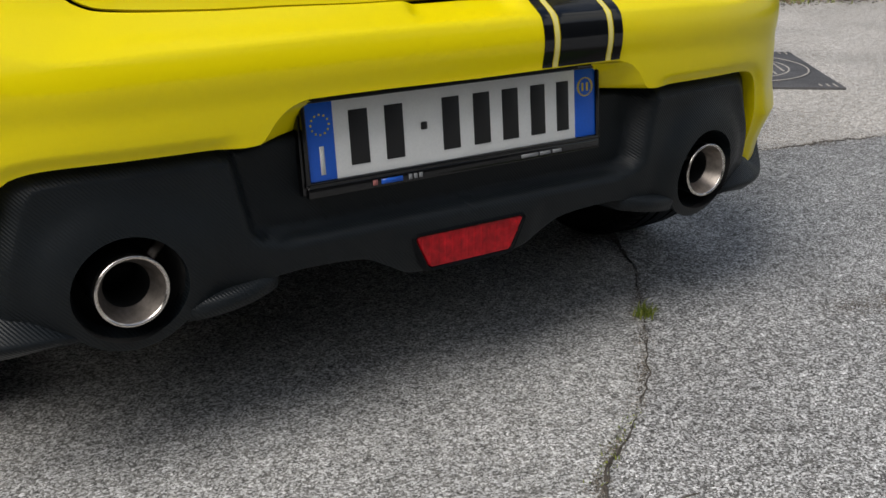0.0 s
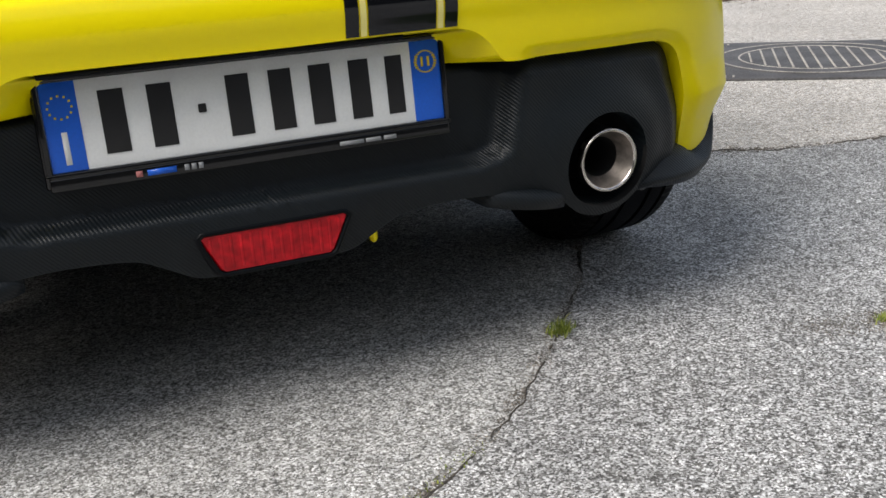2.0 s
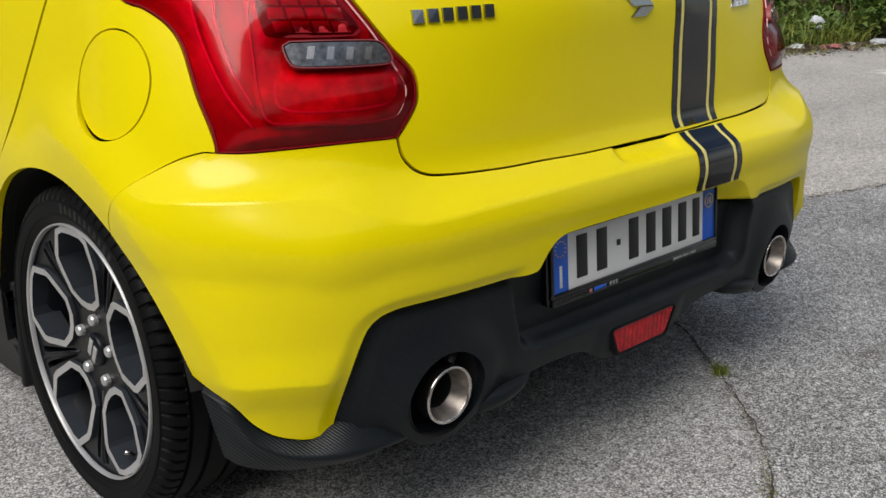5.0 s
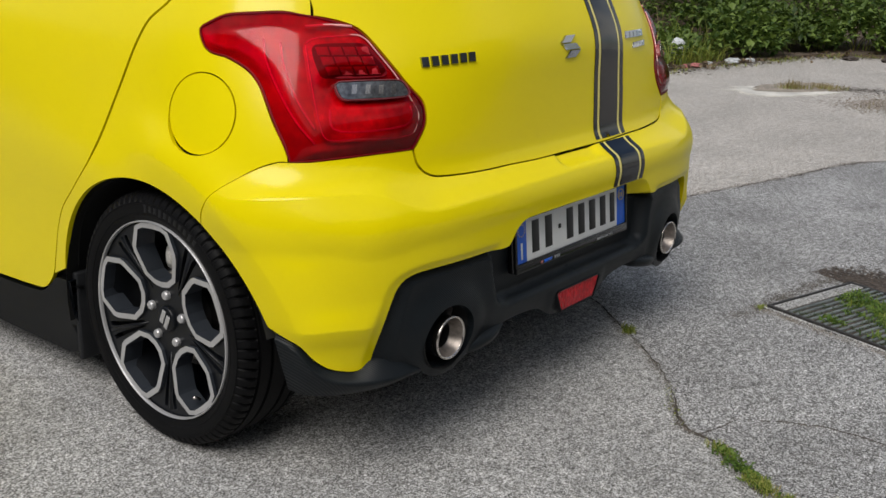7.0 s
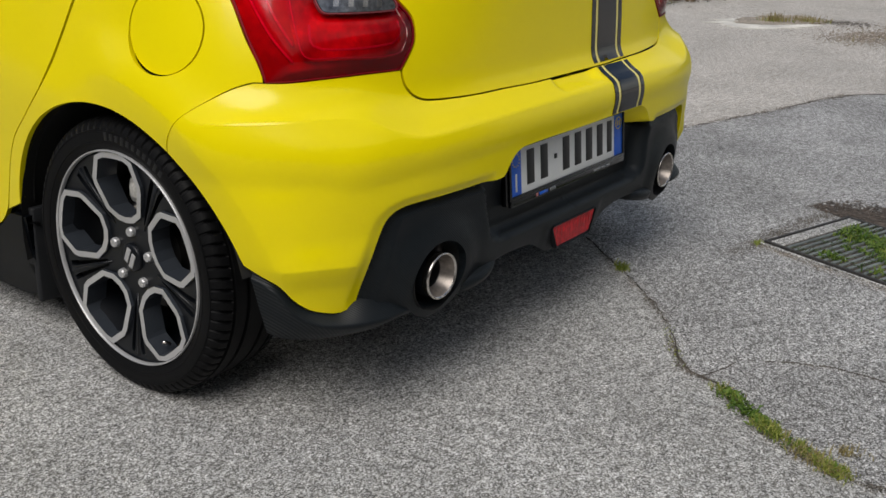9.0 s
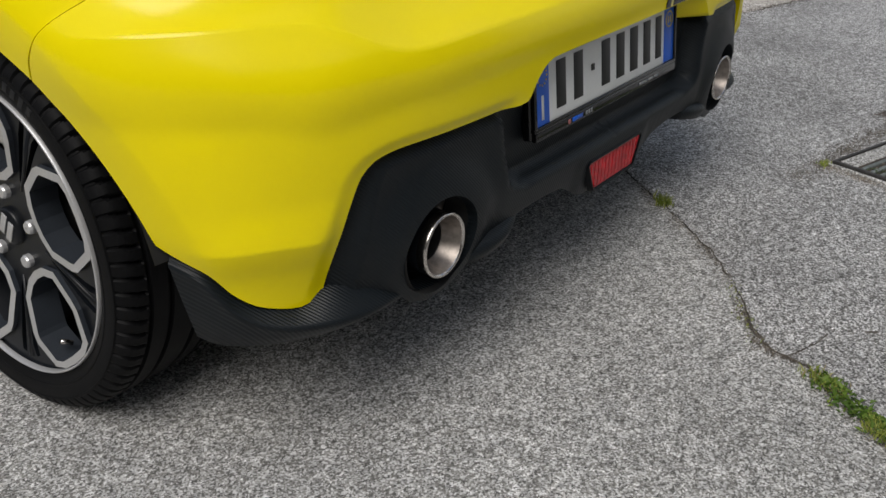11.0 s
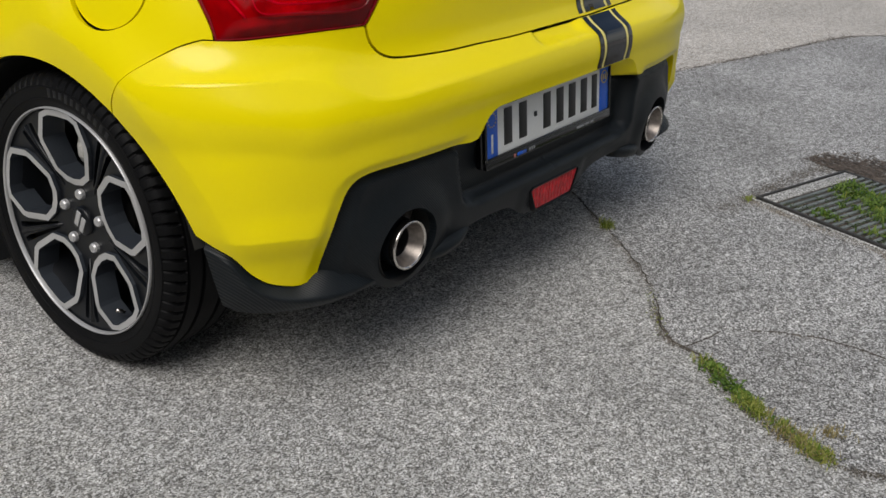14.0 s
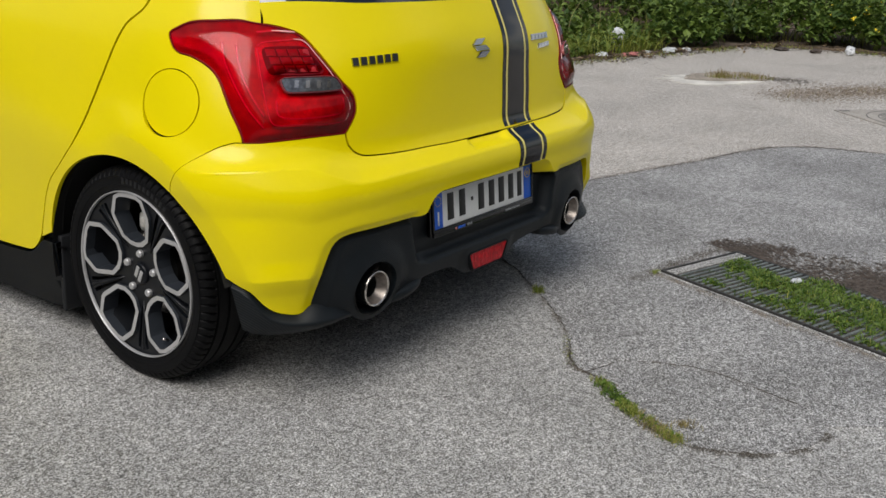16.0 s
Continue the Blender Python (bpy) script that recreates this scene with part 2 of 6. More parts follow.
def asphalt_material(name, dark, middle, light, tone=0.18):
    """Worn asphalt: single stones a few millimetres wide, fine grit between them, broad stains."""
    m = bpy.data.materials.new(name)
    m.use_nodes = True
    n, l = m.node_tree.nodes, m.node_tree.links
    b = n["Principled BSDF"]
    b.inputs["Roughness"].default_value, b.inputs["Specular IOR Level"].default_value = 0.85, 0.3
    c = n.new("ShaderNodeTexCoord")
    stones, grit, broad, wide, fields = (n.new("ShaderNode" + k) for k in ("TexVoronoi", "TexNoise", "TexNoise", "TexNoise", "TexNoise"))
    stones.inputs["Scale"].default_value, stones.inputs["Randomness"].default_value = 340, 1
    for t, s, d in ((grit, 600, 3), (broad, 2.3, 6), (wide, 28, 4), (fields, 0.55, 5)):
        t.inputs["Scale"].default_value, t.inputs["Detail"].default_value = s, d
    for t in (stones, grit, broad, wide, fields):
        l.new(c.outputs["Object"], t.inputs["Vector"])
    sep = n.new("ShaderNodeSeparateColor")
    l.new(stones.outputs["Color"], sep.inputs[0])
    k = n.new("ShaderNodeMath")
    k.operation = "MULTIPLY_ADD"
    k.inputs[1].default_value, k.inputs[2].default_value = 0.55, 0.0
    l.new(sep.outputs[0], k.inputs[0])
    j = n.new("ShaderNodeMath")
    j.operation = "MULTIPLY_ADD"
    j.inputs[1].default_value = 0.45
    l.new(grit.outputs["Fac"], j.inputs[0]), l.new(k.outputs[0], j.inputs[2])
    r = n.new("ShaderNodeValToRGB")
    for e, (at, col) in zip((r.color_ramp.elements[0], r.color_ramp.elements[1], r.color_ramp.elements.new(0.45)), ((0.18, dark), (0.90, light), (0.42, middle))):
        e.position, e.color = at, (*col, 1)
    l.new(j.outputs[0], r.inputs[0])
    last = r.outputs[0]
    for tex, amount in ((broad, tone), (wide, 0.08), (fields, 0.08)):
        q = n.new("ShaderNodeMapRange")
        q.inputs["From Min"].default_value, q.inputs["From Max"].default_value = 0.3, 0.7
        q.inputs["To Min"].default_value, q.inputs["To Max"].default_value = 1 - amount, 1 + amount
        l.new(tex.outputs["Fac"], q.inputs[0])
        v = n.new("ShaderNodeVectorMath")
        v.operation = "SCALE"
        l.new(last, v.inputs[0]), l.new(q.outputs[0], v.inputs["Scale"])
        last = v.outputs[0]
    # dark pits where stones have come out, and pale worn stones
    for s, lo, hi, a, z in ((95, 0.50, 0.66, 1.0, 0.48), (150, 0.54, 0.68, 1.0, 1.32), (36, 0.40, 0.60, 0.86, 1.14)):
        w, q, v = n.new("ShaderNodeTexNoise"), n.new("ShaderNodeMapRange"), n.new("ShaderNodeVectorMath")
        w.inputs["Scale"].default_value, w.inputs["Detail"].default_value, w.inputs["Roughness"].default_value = s, 3, 0.6
        q.inputs["From Min"].default_value, q.inputs["From Max"].default_value, q.inputs["To Min"].default_value, q.inputs["To Max"].default_value = lo, hi, a, z
        v.operation = "SCALE"
        l.new(c.outputs["Object"], w.inputs["Vector"]), l.new(w.outputs["Fac"], q.inputs[0])
        l.new(last, v.inputs[0]), l.new(q.outputs[0], v.inputs["Scale"])
        last = v.outputs[0]
    l.new(last, b.inputs["Base Color"])
    u = n.new("ShaderNodeBump")
    u.inputs["Strength"].default_value, u.inputs["Distance"].default_value = 0.5, 0.003
    l.new(j.outputs[0], u.inputs["Height"]), l.new(u.outputs[0], b.inputs["Normal"])
    return m


ASPHALT = asphalt_material("worn_asphalt", (0.066, 0.065, 0.063), (0.250, 0.244, 0.226), (0.455, 0.443, 0.410), 0.13)
# dusty tone, made paler still to carry the stronger light far out
PALE_ROAD = asphalt_material("lit_dusty_asphalt", (0.130, 0.114, 0.094), (0.400, 0.360, 0.307), (0.680, 0.620, 0.535), 0.10)
PATCH = asphalt_material("newer_asphalt", (0.050, 0.049, 0.047), (0.166, 0.162, 0.154), (0.345, 0.337, 0.318), 0.20)


# ---- mesh helpers ----
def mesh_object(name, bm, mat, shade=True):
    me = bpy.data.meshes.new(name)
    for f in bm.faces:
        f.smooth = shade
    bm.to_mesh(me)
    bm.free()
    for one in (mat if isinstance(mat, (list, tuple)) else [mat]):
        me.materials.append(one)
    return new(name, me)


def part(name, bm, mat, parent, label="", shade=True):
    ob = mesh_object(name, bm, mat, shade)
    ob.parent = parent
    if label:
        ob["label"] = label
    return ob


def box(bm, cx, cy, cz, sx, sy, sz, bevel=0.0, m=None):
    made = bmesh.ops.create_cube(bm, size=1, matrix=(m or Matrix()) @ Matrix.Translation((cx, cy, cz)) @ Matrix.Diagonal((sx, sy, sz, 1)))
    if bevel:
        edges = list({e for v in made["verts"] for e in v.link_edges})
        bmesh.ops.bevel(bm, geom=edges, offset=bevel, segments=2, affect="EDGES", profile=0.6)
    return bm


def lathe(bm, profile, n=64, axis="x", closed=False):
    """Turn a profile of (along, radius) round an axis."""
    rings = []
    for a, r in profile:
        ring = []
        for i in range(n):
            c, s = math.cos(2 * math.pi * i / n), math.sin(2 * math.pi * i / n)
            ring.append(bm.verts.new((a, r * c, r * s) if axis == "x" else ((r * c, a, r * s) if axis == "y" else (r * c, r * s, a))))
        rings.append(ring)
    pairs = list(zip(rings, rings[1:])) + ([(rings[-1], rings[0])] if closed else [])
    for p, q in pairs:
        for i in range(n):
            bm.faces.new((p[i], p[(i + 1) % n], q[(i + 1) % n], q[i]))
    bmesh.ops.recalc_face_normals(bm, faces=bm.faces)
    return bm


def tube(bm, points, radius, sides=8):
    """A round bar along a line of points."""
    points = [Vector(p) for p in points]
    rings = []
    for i, p in enumerate(points):
        d = (points[min(i + 1, len(points) - 1)] - points[max(i - 1, 0)]).normalized()
        a = d.orthogonal().normalized() if not rings else (side - d * side.dot(d)).normalized()
        side, up = a, d.cross(a)
        r = radius(i / (len(points) - 1)) if callable(radius) else radius
        rings.append([bm.verts.new(p + r * (a * math.cos(2 * math.pi * k / sides) + up * math.sin(2 * math.pi * k / sides))) for k in range(sides)])
    for p, q in zip(rings, rings[1:]):
        for k in range(sides):
            bm.faces.new((p[k], p[(k + 1) % sides], q[(k + 1) % sides], q[k]))
    bm.faces.new(rings[0][::-1]), bm.faces.new(rings[-1])
    return bm


def thing(name, label, category, group="", at=(0, 0, 0)):
    ob = tagged(new(name), label, category, group)
    ob.location = at
    return ob


# ---- the body's skin ----
def spline(xs, ys):
    """A natural cubic spline through the knots, held level outside them."""
    xs, ys = np.array(xs, float), np.array(ys, float)
    n, h = len(xs), np.diff(xs)
    A, b = np.eye(n), np.zeros(n)
    for i in range(1, n - 1):
        A[i, i - 1:i + 2] = h[i - 1], 2 * (h[i - 1] + h[i]), h[i]
        b[i] = 6 * ((ys[i + 1] - ys[i]) / h[i] - (ys[i] - ys[i - 1]) / h[i - 1])
    m = np.linalg.solve(A, b)

    def f(x):
        x = min(max(x, xs[0]), xs[-1])
        i = min(max(int(np.searchsorted(xs, x)) - 1, 0), n - 2)
        a, c = xs[i + 1] - x, x - xs[i]
        return (m[i] * a ** 3 + m[i + 1] * c ** 3) / (6 * h[i]) + (ys[i] / h[i] - m[i] * h[i] / 6) * a + (ys[i + 1] / h[i] - m[i + 1] * h[i] / 6) * c
    return f


LEVELS = (0.10, 0.20, 0.30, 0.45, 0.54, 0.60, 0.64, 0.70, 0.82, 0.92, 1.00, 1.06)
HALF_WIDTH = spline(LEVELS, (0.820, 0.840, 0.854, 0.872, 0.880, 0.884, 0.882, 0.872, 0.848, 0.825, 0.795, 0.765))
DOOR_WIDTH = spline(LEVELS, (0.820, 0.832, 0.842, 0.848, 0.854, 0.858, 0.860, 0.858, 0.846, 0.825, 0.795, 0.765))
REAR = spline(LEVELS, (0.490, 0.522, 0.546, 0.560, 0.563, 0.545, 0.507, 0.489, 0.482, 0.472, 0.435, 0.405))
CORNER = spline(LEVELS, (4.6, 4.6, 4.6, 4.4, 4.1, 3.8, 3.6, 3.5, 3.0, 2.5, 2.4, 2.4))
FRONT = spline(LEVELS, (0.72, 0.78, 0.82, 0.84, 0.84, 0.82, 0.80, 0.76, 0.68, 0.6, 0.55, 0.55))
TURN = 0.6
SIDE = TURN * math.pi / 2
BASE = 2.45


def smooth(a, b, x):
    x = min(max((x - a) / (b - a), 0), 1)
    return x * x * (3 - 2 * x)


def skin(q, z):
    """The left half of the body: q runs from the rear's middle round the corner and along the side, z up."""
    w, d, n = HALF_WIDTH(z), REAR(z), CORNER(z)
    sign, q = (-1 if q >= 0 else 1), abs(q)
    if q <= SIDE:
        a = q / TURN
        r = ((math.sin(a) / w) ** n + (abs(math.cos(a)) / d) ** n) ** (-1 / n)
        return Vector((sign * r * math.sin(a), -r * math.cos(a), z))
    y = q - SIDE
    if y <= BASE:
        b = smooth(0.1, 0.75, y) * smooth(0.1, 0.6, BASE - y)
        return Vector((sign * (w * (1 - b) + DOOR_WIDTH(z) * b), y, z))
    a = (y - BASE) / TURN
    r = ((abs(math.cos(a)) / w) ** 3 + (math.sin(a) / FRONT(z)) ** 3) ** (-1 / 3)
    return Vector((sign * r * math.cos(a), BASE + r * math.sin(a), z))


def outward(q, z):
    e = 0.004
    n = (skin(q + e, z) - skin(q - e, z)).cross(skin(q, z + e) - skin(q, z - e))
    n.normalize()
    return -n if n.dot(skin(q, z) - Vector((0, 0.4, z))) < 0 else n


def at_x(x, z):
    """The q of the rear's point at that x."""
    lo, hi = 0.0, SIDE
    for _ in range(30):
        mid = (lo + hi) / 2
        lo, hi = (mid, hi) if -skin(mid, z).x < abs(x) else (lo, mid)
    return lo if x <= 0 else -lo


def at_y(y, z):
    """The q of the left side's point at that y."""
    if y >= 0:
        return SIDE + y
    lo, hi = 0.0, SIDE
    for _ in range(30):
        mid = (lo + hi) / 2
        lo, hi = (mid, hi) if skin(mid, z).y < y else (lo, mid)
    return lo


def round_line(points, step=0.008, closed=True, sharp=()):
    """A smooth closed line through the points, with even steps; the points listed in sharp keep their corners."""
    n, out = len(points), []
    P = [Vector((p[0], p[1])) for p in points]
    for i in range(n if closed else n - 1):
        a, b = P[i], P[(i + 1) % n]
        before = a if (i in sharp or (not closed and i == 0)) else P[i - 1]
        after = b if ((i + 1) % n in sharp or (not closed and i == n - 2)) else P[(i + 2) % n]
        length = (b - a).length
        ta, tb = (b - before), (after - a)
        ta = ta.normalized() * length if ta.length > 1e-9 else b - a
        tb = tb.normalized() * length if tb.length > 1e-9 else b - a
        if before is a:
            ta = b - a
        if after is b:
            tb = b - a
        k = max(1, int(round(length / step)))
        for j in range(k):
            u = j / k
            h = (2 * u ** 3 - 3 * u * u + 1, u ** 3 - 2 * u * u + u, -2 * u ** 3 + 3 * u * u, u ** 3 - u * u)
            out.append(a * h[0] + ta * h[1] * 0.9 + b * h[2] + tb * h[3] * 0.9)
    if not closed:
        out.append(P[-1])
    return out


def inside(p, poly):
    hit, j = False, len(poly) - 1
    for i in range(len(poly)):
        a, b = poly[i], poly[j]
        if (a[1] > p[1]) != (b[1] > p[1]) and p[0] < (b[0] - a[0]) * (p[1] - a[1]) / (b[1] - a[1]) + a[0]:
            hit = not hit
        j = i
    return hit


def clear_of(p, lines):
    """The distance from p to the nearest of the lines' points, as an array."""
    return float(np.sqrt(((lines - np.array((p[0], p[1]))) ** 2).sum(1).min()))


def from_line(p, line):
    """The distance from p to an open line, given as an array of points."""
    a, b = line[:-1], line[1:]
    d = b - a
    t = np.clip(((np.array((p[0], p[1])) - a) * d).sum(1) / (d * d).sum(1), 0, 1)[:, None]
    return float(np.sqrt(((a + d * t - np.array((p[0], p[1]))) ** 2).sum(1).min()))


def inset(poly, d):
    """The closed line moved inwards by d."""
    n = len(poly)
    area = sum(poly[i - 1][0] * poly[i][1] - poly[i][0] * poly[i - 1][1] for i in range(n))
    s = 1 if area > 0 else -1
    out = []
    for i in range(n):
        t = Vector(poly[(i + 1) % n]) - Vector(poly[i - 1])
        t = t.normalized() if t.length else Vector((1, 0))
        out.append(Vector(poly[i]) + Vector((-t.y, t.x)) * s * d)
    return out


def panel(name, outline, mat, parent, step=0.014, gap=0.002, rim=0.012, lift=None, holes=(), rings=(), mirror=False, place=None, label="", extra=(), creases=(), soft=()):
    """A sheet of the skin inside an outline in (q, z), with its edge turned in. lift(q, z, edge): how far it stands proud, edge
    being the distance to its rim. rings: distances from the rim at which to add loops. mirror: the other half is joined on."""
    loop = inset(outline, gap)
    if mirror:
        for p, o in zip(loop, outline):
            if o[0] < 0.0005:
                p.x = 0.0
    loops = [loop] + [list(h) for h in holes]
    arr = np.array([(p[0], p[1]) for l in loops for p in l])
    pts, edges = [], []
    for l in loops:
        k = len(pts)
        pts += [Vector((p[0], p[1])) for p in l]
        edges += [(k + i, k + (i + 1) % len(l)) for i in range(len(l))]
    lo, hi = arr.min(0), arr.max(0)
    for d in rings:
        ring = [p for p in inset(loop, d) if inside(p, loop) and clear_of(p, arr) > 0.93 * d and not any(inside(p, h) for h in holes)]
        last = None
        for p in ring:
            if last is None or (p - last).length > step * 0.4:
                pts.append(p)
                last = p
    folds = set()
    for c in creases:
        c = [Vector(p) for p in c if inside(p, loop) and clear_of(p, arr) > 0.004]
        k = len(pts)
        pts += c
        edges += [(k + i, k + i + 1) for i in range(len(c) - 1)]
        folds |= {(round(p.x, 4), round(p.y, 4)) for p in c}
    pts += [Vector(p) for p in extra if inside(p, loop) and clear_of(p, arr) > 0.004]
    for c in soft:
        for d in (-0.0034, 0.0, 0.0034):
            for i, p in enumerate(c):
                t = Vector(c[min(i + 1, len(c) - 1)]) - Vector(c[max(i - 1, 0)])
                p = Vector(p) + Vector((-t.y, t.x)).normalized() * d
                if inside(p, loop) and clear_of(p, arr) > 0.003 and not any(inside(p, h) for h in holes):
                    pts.append(p)
    near = np.array([(p.x, p.y) for p in pts])
    row, z = 0, lo[1] + step * 0.5
    inner = []
    while z < hi[1]:
        q = lo[0] + (step * 0.5 if row % 2 else 0)
        while q < hi[0]:
            p = (q, z)
            if clear_of(p, near) > step * 0.6 and inside(p, loop) and not any(inside(p, h) for h in holes):
                inner.append(Vector(p))
            q += step
        z, row = z + step * 0.87, row + 1
    from_cdt = delaunay_2d_cdt(pts + inner, edges, [], 0, 1e-5)
    verts2, tris = from_cdt[0], from_cdt[2]
    bm = bmesh.new()
    put = place or (lambda q, z, up: skin(q, z) + outward(q, z) * up)
    made = []
    for v in verts2:
        edge = clear_of(v, arr)
        made.append(bm.verts.new(put(v.x, v.y, lift(v.x, v.y, edge) if lift else 0.0)))
    for t in tris:
        c = sum((verts2[i] for i in t), Vector((0, 0))) / len(t)
        if inside(c, loop) and not any(inside(c, h) for h in holes):
            try:
                f = bm.faces.new([made[i] for i in t])
            except ValueError:
                continue
            mid = put(c.x, c.y, 0)
            f.normal_update()
            if f.normal.dot(mid - Vector((0, min(max(mid.y, 0.3), BASE), mid.z))) < 0:
                f.normal_flip()
    if folds:
        on_fold = {made[i] for i, v in enumerate(verts2) if (round(v.x, 4), round(v.y, 4)) in folds}
        for e in bm.edges:
            if e.verts[0] in on_fold and e.verts[1] in on_fold:
                e.smooth = False
    for v in [v for v in bm.verts if not v.link_faces]:
        bm.verts.remove(v)
    if rim:
        border = [e for e in bm.edges if len(e.link_faces) == 1 and not (mirror and max(abs(v.co.x) for v in e.verts) < 1e-5)]
        inner_of = {}
        bm.normal_update()
        for e in border:
            for v in e.verts:
                if v not in inner_of:
                    inner_of[v] = bm.verts.new(v.co + (rim(v.co, v.normal) if callable(rim) else v.normal * -rim))
        for e in border:
            a, b = e.verts
            f = e.link_faces[0]
            order = [l.vert for l in f.loops]
            if order[(order.index(a) + 1) % len(order)] != b:
                a, b = b, a
            bm.faces.new((b, a, inner_of[a], inner_of[b]))
            e.smooth = False
    if mirror:
        other = bmesh.ops.duplicate(bm, geom=bm.verts[:] + bm.edges[:] + bm.faces[:])["geom"]
        for g in other:
            if isinstance(g, bmesh.types.BMVert):
                g.co.x *= -1
        bmesh.ops.reverse_faces(bm, faces=[g for g in other if isinstance(g, bmesh.types.BMFace)])
        bmesh.ops.remove_doubles(bm, verts=[v for v in bm.verts if abs(v.co.x) < 0.001], dist=0.0008)
    return part(name, bm, mat, parent, label)


def rear(points):
    """Points of (x, z) on the rear, as (q, z)."""
    return [(at_x(x, z), z) for x, z in points]


def flank(points):
    """Points of (y, z) on the left side, as (q, z)."""
    return [(at_y(y, z), z) for y, z in points]


ARCH = [(0.03 + 0.372 * math.cos(radians(a)), 0.26 + 0.362 * math.sin(radians(a))) for a in range(0, 181, 6)]

# ---- the car ----
car = thing("hatchback_car", "bright yellow hatchback with black stripes and twin exhausts, parked on asphalt", "car")

SEAM = [(at_y(-0.172, 0.565), 0.565), (0.820, 0.594), (0.801, 0.630), (0.770, 0.665), (0.742, 0.690), (0.715, 0.704), (0.703, 0.704)]
LAMP_FOOT = [(0.676, 0.704), (0.640, 0.708), (0.588, 0.712), (0.533, 0.713)]
HATCH_FOOT = [(0.526, 0.683), (0.511, 0.662), (0.487, 0.651), (0.390, 0.644), (0.305, 0.643), (0.187, 0.640), (0.000, 0.640)]
LAMP_BACK = [(0.711, 0.736), (0.729, 0.778), (0.754, 0.840), (0.769, 0.863), (0.787, 0.879), (0.815, 0.894), (0.838, 0.899), (0.854, 0.910), (0.869, 0.945), (0.856, 0.958), (0.829, 0.975), (0.786, 0.981), (0.745, 0.984), (0.704, 0.977)]
LAMP_FRONT = [(0.668, 0.967), (0.635, 0.953), (0.613, 0.932), (0.581, 0.892), (0.544, 0.841), (0.518, 0.808), (0.512, 0.787), (0.512, 0.761), (0.524, 0.731)]
DIFFUSER_TOP = rear([(0.0, 0.530), (-0.270, 0.530), (-0.298, 0.522), (-0.318, 0.506), (-0.330, 0.490), (-0.342, 0.478), (-0.42, 0.477), (-0.52, 0.476),
                     (-0.610, 0.474), (-0.645, 0.466), (-0.664, 0.449), (-0.677, 0.419), (-0.690, 0.376), (-0.698, 0.335), (-0.705, 0.286)])
LIP_TOP = [(0.605, 0.273), (0.624, 0.278), (0.643, 0.288), (0.661, 0.309), (0.679, 0.343), (0.699, 0.356)]
ARCH_LOW = [p for p in flank([p for p in ARCH if -0.345 < p[0] < -0.175 and p[1] > 0.355][::-1])]

cover = DIFFUSER_TOP + LIP_TOP + ARCH_LOW + SEAM + LAMP_FOOT + HATCH_FOOT
k0 = len(DIFFUSER_TOP)
sharp = {0, k0 - 1, k0 + len(LIP_TOP), k0 + len(LIP_TOP) + len(ARCH_LOW), k0 + len(LIP_TOP) + len(ARCH_LOW) + len(SEAM) - 1,
         k0 + len(LIP_TOP) + len(ARCH_LOW) + len(SEAM) + len(LAMP_FOOT) - 1, len(cover) - 1}
COVER_LINE = round_line(cover, 0.009, sharp=sharp)
edge_line = np.array([(p[0], p[1]) for p in round_line(DIFFUSER_TOP, 0.004, closed=False)])


CREASE = round_line([(-0.100, 0.600), (0.000, 0.600), (0.161, 0.600), (0.299, 0.599), (0.421, 0.596), (0.497, 0.592), (0.532, 0.600), (0.559, 0.611), (0.582, 0.622), (0.606, 0.629), (0.638, 0.631), (0.680, 0.630), (0.740, 0.628), (0.800, 0.627)], 0.008, closed=False)
CREASE_AT = np.array([(p[0], p[1]) for p in CREASE])
LOW_CREASE = round_line([(0.568, 0.385), (0.580, 0.377), (0.620, 0.380), (0.653, 0.378), (0.700, 0.372)], 0.008, closed=False)
LOW_AT = np.array([(p[0], p[1]) for p in LOW_CREASE])


ARCH_FOLD = round_line(flank([(0.03 + 0.434 * math.cos(radians(a)), 0.26 + 0.424 * math.sin(radians(a))) for a in range(96, 174, 3)]), 0.009, closed=False)


def arch_lift(q, z, edge):
    """A flat strip round the wheel arch, folded in from the panel behind it."""
    y = q - SIDE if q > SIDE else skin(q, z).y
    r = math.hypot((y - 0.03) / 0.372, (z - 0.26) / 0.362)
    d = (r - 1) * 0.367
    u = 1 - d / 0.062
    strip = 0.017 * smooth(0.17, 0.06, d) - 0.011 * 0.5 * (u + math.sqrt(u * u + 0.01))
    k = smooth(0.15, -0.05, y)
    return k * strip + (1 - k) * 0.006 * smooth(1.25, 1.0, r)


